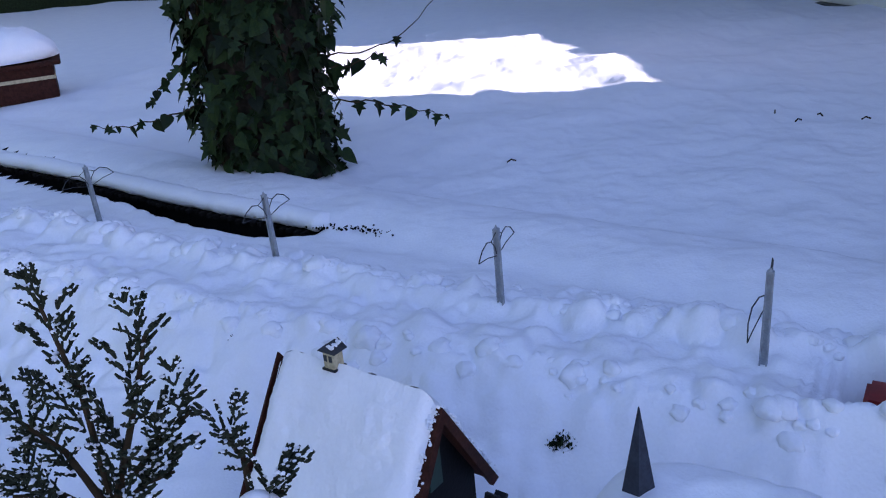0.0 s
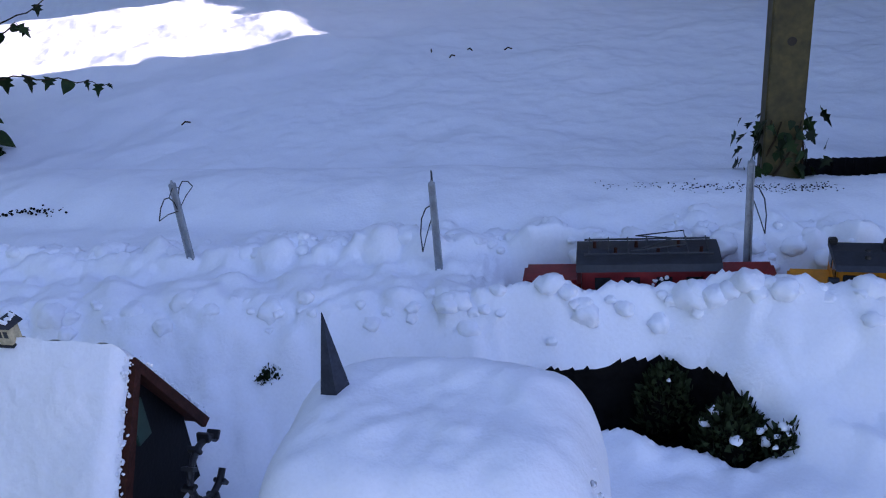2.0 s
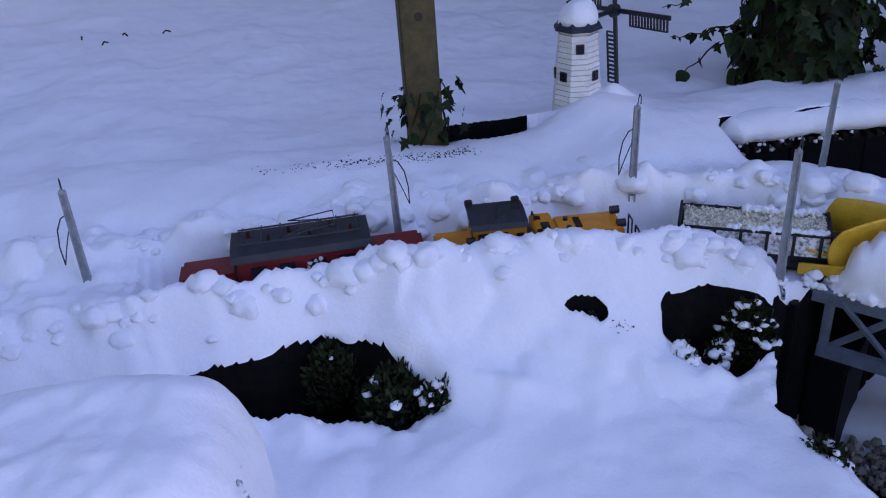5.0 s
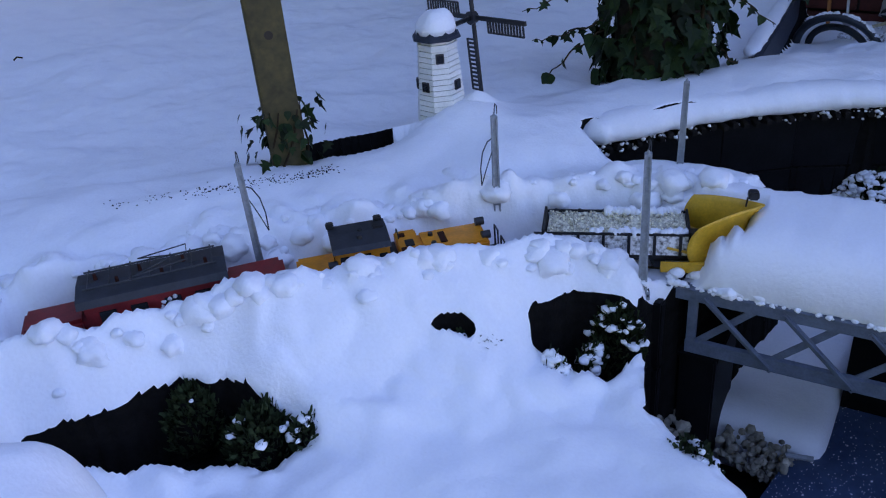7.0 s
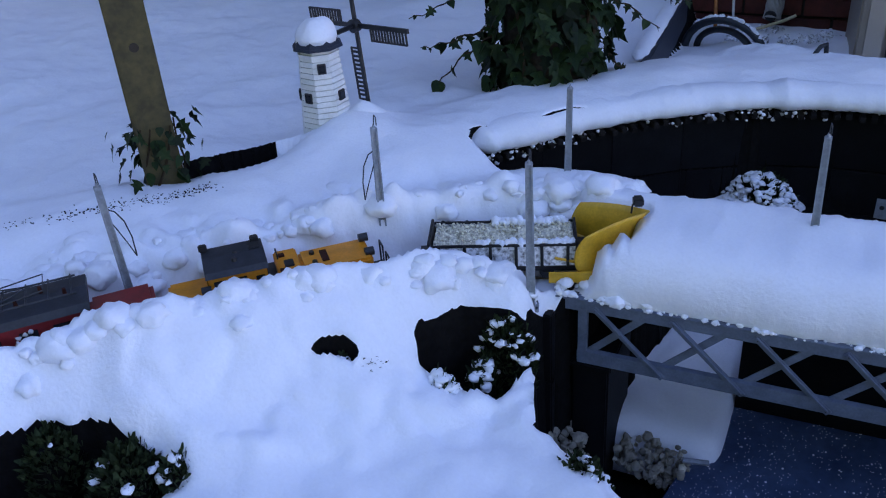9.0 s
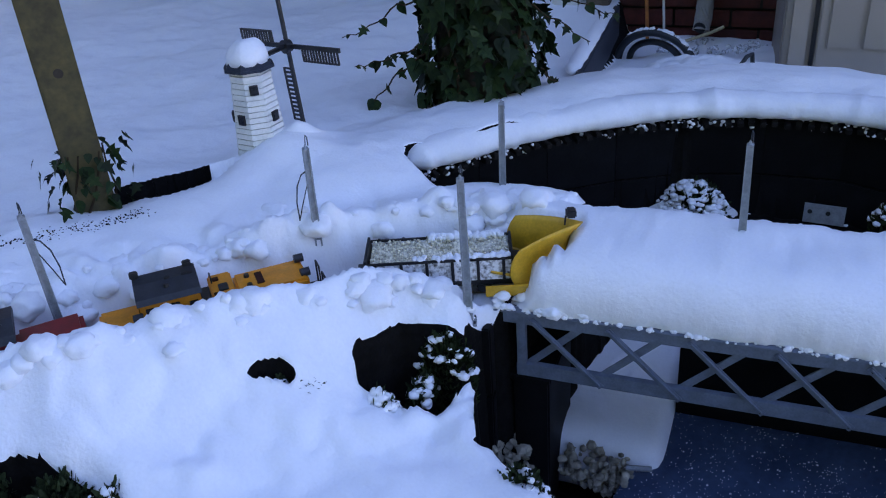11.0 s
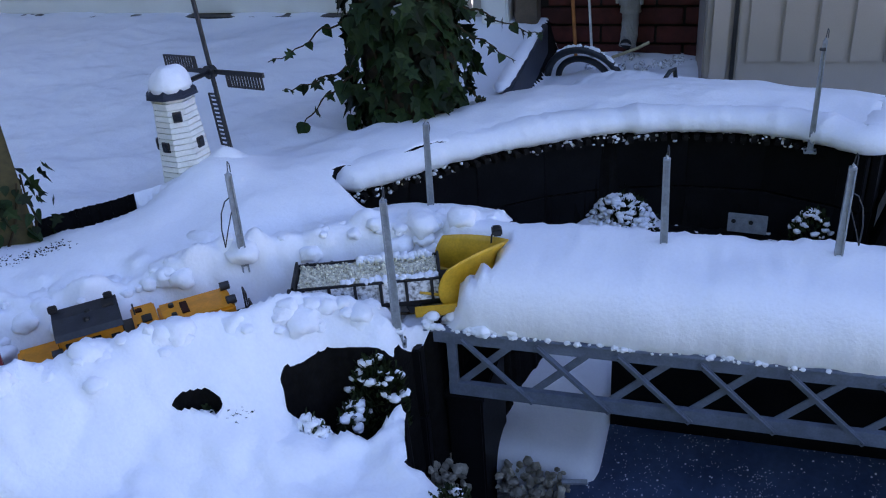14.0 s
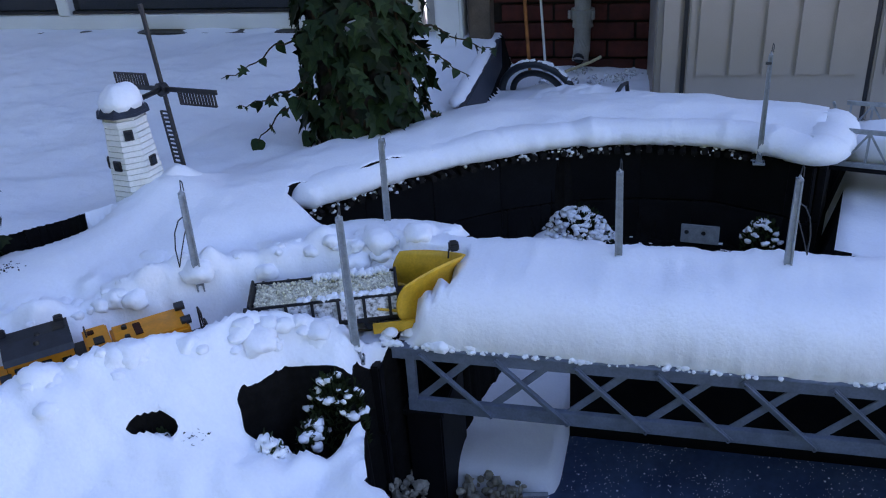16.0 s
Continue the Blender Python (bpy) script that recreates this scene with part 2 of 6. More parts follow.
def wave_noise(X, Y, size, seed, octaves=3):
    """Smooth noise over the plan, about -1 to 1, with features of the given size."""
    rng = np.random.default_rng(seed)
    out = np.zeros_like(X)
    amp = 1.0
    for _ in range(octaves):
        g = rng.uniform(-1, 1, (64, 64))
        u, v = X / size + rng.uniform(0, 64), Y / size + rng.uniform(0, 64)
        i, j = np.floor(u).astype(int), np.floor(v).astype(int)
        fu, fv = u - i, v - j
        fu, fv = fu * fu * (3 - 2 * fu), fv * fv * (3 - 2 * fv)
        a, b = g[i % 64, j % 64], g[(i + 1) % 64, j % 64]
        c, d = g[i % 64, (j + 1) % 64], g[(i + 1) % 64, (j + 1) % 64]
        out += amp * ((a * (1 - fu) + b * fu) * (1 - fv) + (c * (1 - fu) + d * fu) * fv)
        amp *= 0.5
        size *= 0.47
    return out


# ---- the snow-covered ground ----
PIT_LEFT = [(-2.62, 3.97), (-1.96, 3.37), (-1.31, 2.87), (-0.78, 2.40), (-0.58, 2.30), (-0.42, 2.355), (-0.58, 2.51), (-0.80, 2.66), (-1.04, 2.84), (-1.65, 3.33), (-2.0, 3.58), (-2.6, 4.15)]
PIT_RIGHT = [(1.885, 0.905), (1.85, 0.78), (1.90, 0.60), (1.95, 0.37), (1.99, 0.13), (2.06, -0.23), (2.14, -0.6), (2.6, -1.6), (3.3, -1.6), (3.28, -0.9), (3.16, -0.235), (2.9, -0.23),
             (2.56, -0.225), (2.62, -0.1), (2.64, 0.0), (2.58, 0.29), (2.42, 0.55), (2.17, 0.765), (2.03, 0.85), (1.935, 0.922)]
PIT_POST = [(1.44, 1.395), (1.56, 1.338), (1.64, 1.30), (1.665, 1.32), (1.655, 1.365), (1.60, 1.40), (1.49, 1.465)]
POND = [(1.56, 0.49), (1.50, 0.50), (1.43, 0.455), (1.37, 0.42), (1.315, 0.38), (1.30, 0.32), (1.28, 0.25), (1.22, 0.12), (1.15, -0.2), (1.2, -2.0), (3.2, -2.0), (2.6, -1.2), (2.16, -0.6), (2.09, -0.23), (2.03, 0.15), (2.34, 0.22), (2.34, 0.46),
        (1.95, 0.45), (1.60, 0.47)]
HOLE_A = [(0.535, 1.11), (0.56, 1.12), (0.628, 1.075), (0.66, 1.07), (0.80, 1.015), (0.856, 0.95), (0.895, 0.83), (0.875, 0.78), (0.82, 0.79), (0.755, 0.85), (0.69, 0.92), (0.615, 0.985), (0.555, 1.03)]
HOLE_B = [(1.325, 0.638), (1.365, 0.632), (1.43, 0.602), (1.47, 0.54), (1.475, 0.475), (1.425, 0.44), (1.39, 0.455), (1.34, 0.48), (1.302, 0.525), (1.304, 0.60)]
HOLE_C = [(1.151, 0.737), (1.178, 0.744), (1.216, 0.708), (1.219, 0.677), (1.2, 0.668), (1.176, 0.698)]
LOW_REAR = [(2.72, 0.86), (3.5, 1.04), (4.5, 1.3), (4.5, -2.2), (3.0, -2.2), (2.9, -0.2), (2.92, 0.2), (2.86, 0.55)]


def ground_height(X, Y):
    dF, iF = line_dist(X, Y, TRACK[::2])
    sF = iF * 0.02
    dR, iR = line_dist(X, Y, REAR)
    n_big, n_mid, n_small = wave_noise(X, Y, 0.55, 3), wave_noise(X, Y, 0.11, 5), wave_noise(X, Y, 0.03, 8)
    lawn = 0.0 + 0.02 * n_big + 0.006 * n_mid
    lawn = lawn + smooth(2.2, 5, Y) * (0.006 * wave_noise(X * 0.6, Y, 0.13, 11, 2) + 0.012 * wave_noise(X, Y, 0.35, 12))
    # front lower ground
    low = -0.165 + 0.02 * n_big + 0.008 * n_mid
    slope = smooth(-0.42, -0.05, dF)
    front = low + (0.015 - low) * slope
    for hole, deep in ((HOLE_A, 0.02), (HOLE_B, 0.028), (HOLE_C, 0.012)):
        front = front - deep * np.exp(-(np.maximum(poly_dist(X, Y, hole), 0) / 0.075) ** 2)
    # between and behind the tracks
    top = 0.012 + 0.01 * n_big + 0.006 * n_mid
    z = np.where(dF < 0, front, top)
    valley = np.exp(-((dR + 0.2) / 0.05) ** 2) * 0.018
    z = z - np.where(dF > 0.1, valley, 0)
    strip = 0.03 * np.exp(-(dR / 0.17) ** 2)
    z = z + np.where(dF > 0.05, strip, 0)
    behind = smooth(0.14, 0.30, dR)
    z = np.where(dR > 0, z * (1 - behind) + (lawn - 0.03) * behind, z)
    z = z + smooth(0.5, 1.6, dR) * 0.03
    near_trench = np.exp(-(np.maximum(poly_dist(X, Y, PIT_POST), 0) / 0.06) ** 2)
    z = z + np.where(dR > 0.17, 0.022, -0.02) * near_trench
    # drift at the foot of the windmill
    z = z + 0.06 * np.exp(-((X - 1.82) ** 2 + (Y - 1.22) ** 2) / 0.012)
    return z, dF, sF, dR


# the plough's tip, along the track
S_TIP = nearest_s(1.72, 0.36)
S_CAB = nearest_s(1.36, 0.852) - 0.172
S_RED = S_CAB - 0.405


GROUND = {}


def build_ground():
    def axis(lo, a, b, hi, fine):
        mid = np.arange(a, b, fine)
        up, dn, st = [b], [a], fine
        while up[-1] < hi:
            st = min(st * (1.03 if st < 0.1 else 1.12), 1.0)
            up.append(up[-1] + st)
        st = fine
        while dn[-1] > lo:
            st = min(st * 1.10, 1.0)
            dn.append(dn[-1] - st)
        return np.concatenate([dn[:0:-1], mid, up])

    xs, ys = axis(-40, -1.25, 2.72, 40, 0.0085), axis(-40, 0.02, 2.75, 60, 0.0085)
    X, Y = np.meshgrid(xs, ys, indexing="ij")
    Z, dF, sF, dR = ground_height(X, Y)
    s_plow = S_TIP
    rng = np.random.default_rng(4)
    # thrown lumps of snow along both banks
    for _ in range(1900):
        s = rng.uniform(1.2, S_TIP + 0.05)
        p, t = at_track(s)
        side = rng.choice([-1, 1, 1, 1])
        off = side * (0.075 + abs(rng.normal(0, 0.06 if side > 0 else 0.035)))
        r = rng.uniform(0.01, 0.045 if side > 0 else 0.03)
        cx, cy = p[0] - t[1] * off, p[1] + t[0] * off
        i0, i1 = np.searchsorted(xs, [cx - r, cx + r])
        j0, j1 = np.searchsorted(ys, [cy - r, cy + r])
        if i1 - i0 < 2 or j1 - j0 < 2:
            continue
        d2 = ((X[i0:i1, j0:j1] - cx) ** 2 + (Y[i0:i1, j0:j1] - cy) ** 2) / r ** 2
        cap = np.clip(1 - d2, 0, 1)
        mid = Z[(i0 + i1) // 2, (j0 + j1) // 2]
        Z[i0:i1, j0:j1] = np.maximum(Z[i0:i1, j0:j1], np.where(cap > 0, mid - (0.68 if side > 0 else 0.62) * r + (0.9 if side > 0 else 0.75) * r * np.sqrt(cap), -9))
    # banks beside the cleared way
    cleared = (1 - smooth(S_TIP - 0.02, S_TIP + 0.06, sF)) * smooth(S_RED - 0.36, S_RED - 0.22, sF)
    slope_band = smooth(-0.5, -0.3, dF) * (1 - smooth(-0.11, -0.06, dF))
    puffs = 0.026 * np.abs(wave_noise(X, Y, 0.13, 81, 2)) + 0.013 * np.abs(wave_noise(X, Y, 0.06, 82, 2)) - 0.012
    rear_band = smooth(0.06, 0.1, dF) * (1 - smooth(0.17, 0.28, dF))
    over = (1 - cleared) * np.exp(-(dF / 0.14) ** 2)
    Z = Z + np.maximum(np.maximum(slope_band, rear_band), over) * puffs
    bank = np.exp(-((dF - 0.125) / 0.05) ** 2) * 0.022 + np.exp(-((dF + 0.115) / np.where(dF > -0.115, 0.05, 0.13)) ** 2) * (0.034 + 0.022 * (1 - smooth(S_CAB - 0.22, S_CAB - 0.02, sF)) * smooth(S_RED - 0.5, S_RED - 0.3, sF))
    Z = Z + bank * np.maximum(cleared, 0.55)
    Z = Z + 0.0025 * wave_noise(X, Y, 0.03, 21) * np.exp(-(dF / 0.3) ** 2)
    # the cleared way itself
    wall = 1 - smooth(0.056, np.where(dF > 0, 0.15, 0.098), np.abs(dF) + 0.012 * wave_noise(X, Y, 0.06, 31))
    floor = RAIL_Z - 0.004 + 0.006 * wave_noise(X, Y, 0.03, 33)
    Z = np.where(True, Z * (1 - wall * cleared) + floor * wall * cleared, Z)

    k = np.exp(-(((X - 1.53) / 0.09) ** 2 + ((Y - 0.58) / 0.08) ** 2)) * (dF < 0)
    Z = Z - 0.045 * k
    # the low edge where the mast stands beside the bridge
    k = np.exp(-(((X - 1.555) / 0.06) ** 2 + ((Y - 0.49) / 0.05) ** 2))
    Z = Z * (1 - k) + np.minimum(Z, -0.105) * k

    dug = np.full(X.shape, 9.0)
    X0, Y0 = X.copy(), Y.copy()
    sx, sy = np.gradient(X0, axis=0), np.gradient(Y0, axis=1)
    taken = np.zeros(X.shape, bool)

    def dig(poly, depth=None, rel=0.0, rough=0.007, seed=1, fall=0.0, cap=None):
        """Sinks a pit: the nearest points are drawn onto its rim, so that the rim runs smooth."""
        nonlocal X, Y, Z, dug, taken
        d = poly_dist(X0, Y0, poly) + rough * wave_noise(X0, Y0, 0.06, seed, 2)
        gx = np.gradient(d, axis=0) / sx
        gy = np.gradient(d, axis=1) / sy
        g2 = np.maximum(gx * gx + gy * gy, 0.5)
        rim = (np.abs(d) < 0.0064) & ~taken
        taken |= rim
        X = np.where(rim, X0 - d * gx / g2, X)
        Y = np.where(rim, Y0 - d * gy / g2, Y)
        d = np.where(rim, 0.0, d)
        Z = Z - fall * np.exp(-(np.maximum(d, 0) / 0.02) ** 2)
        if cap is not None:
            Z = np.minimum(Z, cap + 1.25 * np.maximum(poly_dist(X0, Y0, poly), 0))
        inner = Z - rel if depth is None else np.minimum(depth + 0.012 * wave_noise(X, Y, 0.06, 41), Z)
        Z = np.where(d < 0, inner, Z)
        dug = np.minimum(dug, d)
        return d

    d = poly_dist(X, Y, LOW_REAR)
    k = 1 - smooth(-0.05, 0.0, d)
    Z = Z * (1 - k) + (-0.16 + 0.03 * wave_noise(X, Y, 0.25, 17)) * k
    dig(PIT_LEFT, -0.16, seed=2)
    pr_v = dig(PIT_RIGHT, -0.30, seed=3)
    dig(PIT_POST, -0.13, rough=0.004, seed=4)
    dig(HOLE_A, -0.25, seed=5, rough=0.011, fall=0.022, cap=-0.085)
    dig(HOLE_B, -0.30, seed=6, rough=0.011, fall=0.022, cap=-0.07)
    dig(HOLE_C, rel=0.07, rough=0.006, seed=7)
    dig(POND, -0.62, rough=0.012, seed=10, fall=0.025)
    # snow heap in the pit
    heap = 0.06 * np.exp(-(((X - 2.47) / 0.07) ** 2 + ((Y - 0.40) / 0.12) ** 2)) + 0.008 * wave_noise(X, Y, 0.03, 51)
    Z = np.where((poly_dist(X, Y, PIT_RIGHT) < -0.02) & (X < 2.62) & (X > 2.36), np.maximum(Z, -0.30 + heap), Z)
    # snowy floor under the rear bridge
    beyond = smooth(0.0, 0.05, -0.245 - Y) * smooth(2.30, 2.45, X) * (pr_v < 0)
    Z = np.maximum(Z, np.where(beyond > 0.5, -0.16 + 0.012 * wave_noise(X, Y, 0.2, 52), -9))
    nx, ny = len(xs), len(ys)
    co = np.stack([X, Y, Z], -1).reshape(-1, 3)
    idx = np.arange(nx * ny).reshape(nx, ny)
    quads = np.stack([idx[:-1, :-1], idx[1:, :-1], idx[1:, 1:], idx[:-1, 1:]], -1).reshape(-1, 4)
    me = bpy.data.meshes.new("ground")
    me.vertices.add(len(co))
    me.vertices.foreach_set("co", co.ravel())
    me.loops.add(quads.size)
    me.loops.foreach_set("vertex_index", quads.ravel())
    me.polygons.add(len(quads))
    me.polygons.foreach_set("loop_start", np.arange(0, quads.size, 4))
    me.update()
    # bare soil where the fall is too steep to hold snow, and in the pits, near black with the hollows' shade put into
    # its colour
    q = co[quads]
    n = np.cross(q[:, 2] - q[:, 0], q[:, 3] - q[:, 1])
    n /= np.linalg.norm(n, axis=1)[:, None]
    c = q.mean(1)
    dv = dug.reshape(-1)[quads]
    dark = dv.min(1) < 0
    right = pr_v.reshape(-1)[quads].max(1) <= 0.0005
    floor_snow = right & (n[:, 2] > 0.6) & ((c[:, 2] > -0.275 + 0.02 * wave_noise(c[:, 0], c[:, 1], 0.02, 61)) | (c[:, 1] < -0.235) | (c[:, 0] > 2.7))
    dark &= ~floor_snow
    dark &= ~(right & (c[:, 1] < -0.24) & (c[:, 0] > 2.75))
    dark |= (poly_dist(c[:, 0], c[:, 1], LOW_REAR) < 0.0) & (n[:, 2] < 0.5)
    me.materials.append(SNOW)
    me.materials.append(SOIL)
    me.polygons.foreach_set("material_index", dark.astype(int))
    me.polygons.foreach_set("use_smooth", np.ones(len(quads), bool))
    GROUND.update(xs=xs, ys=ys, Z=Z, dug=dug)
    return tagged(new("ground", me), "deep fresh snow over the garden, track banks and lawn", "snow", kind="structure")


build_ground()


def clod_shapes(n, seed):
    """Uneven lumps of about unit radius, as arrays of points and faces."""
    out = []
    for k in range(n):
        bm = bmesh.new()
        bmesh.ops.create_icosphere(bm, subdivisions=3, radius=1)
        o = Vector((k * 3.7, seed, k * 1.3))
        for v in bm.verts:
            v.co *= 1 + 0.30 * noise.noise(v.co * 1.3 + o) + 0.16 * noise.noise(v.co * 3.1 + o) + 0.07 * noise.noise(v.co * 7.0 + o)
        bm.verts.ensure_lookup_table()
        out.append((np.array([v.co[:] for v in bm.verts]), np.array([[v.index for v in f.verts] for f in bm.faces])))
        bm.free()
    return out


CLODS = clod_shapes(9, 2)


def clods(name, spots, seed, label, flat=0.75, parent=None):
    """Lumps of snow at spots (x, y, z, radius), joined in one mesh of kind stuff."""
    rng = np.random.default_rng(seed)
    vs, fs, o = [], [], 0
    for x, y, z, r in spots:
        v, f = CLODS[rng.integers(len(CLODS))]
        a = rng.uniform(0, 6.283)
        w = v * (r * rng.uniform(0.85, 1.3), r, r * flat)
        vs.append(np.stack([x + w[:, 0] * np.cos(a) - w[:, 1] * np.sin(a), y + w[:, 0] * np.sin(a) + w[:, 1] * np.cos(a), z + w[:, 2]], 1))
        fs.append(f + o)
        o += len(v)
    me = bpy.data.meshes.new(name)
    me.from_pydata(np.concatenate(vs).tolist(), [], np.concatenate(fs).tolist())
    me.materials.append(SNOW)
    me.polygons.foreach_set("use_smooth", [True] * len(me.polygons))
    ob = new(name, me)
    if parent:
        ob.parent = parent
    return tagged(ob, label, "" if parent else "snow", kind="stuff")


def snow_top(x, y):
    i, j = np.searchsorted(GROUND["xs"], x), np.searchsorted(GROUND["ys"], y)
    return GROUND["Z"][i, j], GROUND["dug"][i, j]


def bank_spots(n, s0, s1, side, near, spread, sizes, seed):
    rng = np.random.default_rng(seed)
    out = []
    while len(out) < n:
        p, t = at_track(rng.uniform(s0, s1))
        off = side * (near + abs(rng.normal(0, spread)))
        x, y = p[0] - t[1] * off, p[1] + t[0] * off
        r = sizes[0] + (sizes[1] - sizes[0]) * rng.random() ** 2.2
        z, pit = snow_top(x, y)
        if pit < r * 1.6:
            n -= 1
            continue
        out.append((x, y, z - r * 0.50, r))
    return out


clods("snow_clods", bank_spots(260, 1.6, S_TIP - 0.16, -1, 0.10, 0.035, (0.010, 0.034), 1), 1, "tumbled lumps of snow on the near bank")
clods("snow_clods", bank_spots(420, 1.6, S_TIP + 0.02, 1, 0.105, 0.05, (0.009, 0.036), 2), 2, "tumbled lumps of snow on the far bank")

# ---- snow lips, boards and sleepers at the pits ----
rnd = random.Random(7)


def cornice(name, line, r, z, seed, label, drop=0.35):
    """A rounded, uneven lip of snow that hangs over the edge along a plan line."""
    pts = spline(line, 0.009)
    tan = np.gradient(pts, axis=0)
    tan /= np.hypot(*tan.T)[:, None]
    n1 = wave_noise(pts[:, 0], pts[:, 1], 0.05, seed)
    n2 = wave_noise(pts[:, 0], pts[:, 1], 0.016, seed + 1)
    bm = bmesh.new()
    rings = []
    K = 12
    for i, (p, t) in enumerate(zip(pts, tan)):
        end = min(i, len(pts) - 1 - i) / 6
        fade = min(1, 0.25 + end)
        ring = []
        for k in range(K):
            a = 2 * math.pi * k / K
            rr = r * fade * (1 + 0.09 * n1[i] + 0.05 * n2[i] * math.sin(a * 2 + i * 0.4) + rnd.uniform(-0.02, 0.02))
            u, w = math.cos(a) * rr * 1.25, math.sin(a) * rr * (0.8 if math.sin(a) > 0 else drop + 0.5)
            ring.append(bm.verts.new((p[0] - t[1] * u, p[1] + t[0] * u, z + w)))
        rings.append(ring)
    for a, b in zip(rings, rings[1:]):
        for k in range(K):
            bm.faces.new((a[k], a[(k + 1) % K], b[(k + 1) % K], b[k]))
    bm.faces.new(rings[0][::-1])
    bm.faces.new(rings[-1])
    bmesh.ops.recalc_face_normals(bm, faces=bm.faces)
    return tagged(part(name, bm, SNOW, smooth=True), label, "snow", kind="structure")


REAR_EDGE = [(1.905, 0.915), (1.975, 0.885), (2.03, 0.855), (2.17, 0.77), (2.30, 0.67), (2.42, 0.555), (2.52, 0.42), (2.58, 0.29), (2.62, 0.14), (2.637, 0.0), (2.62, -0.1), (2.56, -0.222)]
cornice("snow_lip", [(x + 0.012, y + 0.010) for x, y in REAR_EDGE[:-1]] + [(2.585, -0.195), (2.67, -0.222), (2.88, -0.226)], 0.052, 0.002, 3, "overhanging lip of snow along the dark retaining wall", 0.0)
cornice("snow_lip", [(-0.40, 2.38), (-0.58, 2.52), (-0.80, 2.67), (-1.04, 2.85), (-1.65, 3.34), (-2.0, 3.59), (-2.6, 4.16)], 0.036, 0.010, 6, "overhanging lip of snow along the dark retaining wall")



def board_wall(line, z0, z1, label, inset, length=0.2):
    """A retaining wall of boards set end to end along a plan line."""
    wall = thing("retaining_wall", Matrix(), label, "wall", kind="structure")
    pts = spline(line, 0.01)
    step = max(2, int(length / 0.01))
    for i in range(0, len(pts) - 1, step):
        a, b = pts[i], pts[min(i + step, len(pts) - 1)]
        d = b - a
        L = np.hypot(*d)
        if L < 0.02:
            continue
        nrm = np.array((-d[1], d[0])) / L
        c = (a + b) / 2 + nrm * inset
        rows = 2
        for k in range(rows):
            h = (z1 - z0) / rows
            part("board", boxbm(L - 0.003, 0.018, h - 0.004, c[0], c[1], z0 + h * (k + 0.5), 0.002, rz=math.degrees(math.atan2(d[1], d[0]))), BLACKBOARD, wall)
    return wall


board_wall(REAR_EDGE, -0.33, -0.022, "black stained board wall holding up the rear track", -0.012)
board_wall([(-0.45, 2.40), (-0.58, 2.51), (-0.80, 2.66), (-1.04, 2.84), (-1.65, 3.33), (-2.0, 3.58), (-2.6, 4.15)], -0.2, -0.022, "black stained board wall holding up the rear track", 0.012)
end_wall = board_wall([(2.56, -0.222), (2.70, -0.225), (2.86, -0.228)], -0.33, -0.022, "black board closing the end of the raised bed", 0.0, 0.3)


def sleeper_row(line, inset, count_step=0.03, z=-0.022, crumbs=0):
    row = thing("track_sleepers", Matrix(), "row of black sleeper ends showing under the snow edge", "sleepers")
    pts = spline(line, 0.002)
    mesh = None
    k = max(2, int(count_step / 0.002))
    for i in range(k, len(pts) - k, k):
        d = pts[i + 1] - pts[i - 1]
        d /= np.hypot(*d)
        p = pts[i] + np.array((-d[1], d[0])) * (inset + rnd.uniform(-0.004, 0.004))
        if mesh is None:
            ob = part("sleeper", boxbm(0.015, 0.06, 0.014, 0, 0, 0, 0.002), SLEEPER, row)
            mesh = ob.data
        else:
            ob = new("sleeper", mesh)
            ob.parent = row
        ob.matrix_local = pose(p[0], p[1], z + rnd.uniform(-0.003, 0.003), rnd.uniform(-6, 6), rnd.uniform(-4, 4), math.degrees(math.atan2(d[1], d[0])) + rnd.uniform(-5, 5))


    spots = []
    for i in range(k, len(pts) - k, 2):
        d = pts[i + 1] - pts[i - 1]
        d /= np.hypot(*d)
        for _ in range(crumbs):
            q = pts[i] + np.array((-d[1], d[0])) * (inset - rnd.uniform(-0.012, 0.026))
            if rnd.random() < 0.55 + 0.45 * math.sin(i * 0.021):
                spots.append((q[0], q[1], z + rnd.uniform(-0.012, 0.012), rnd.uniform(0.002, 0.006)))
    if spots:
        clods("snow_crust", spots, 5, "broken crust of snow between the sleeper ends", 0.8, row)


sleeper_row(REAR_EDGE[:-1], -0.022, 0.03, -0.026, 1)
sleeper_row([(-0.45, 2.40), (-0.58, 2.51), (-0.80, 2.66), (-1.04, 2.84), (-1.65, 3.33), (-2.0, 3.58)], 0.012, 0.034)


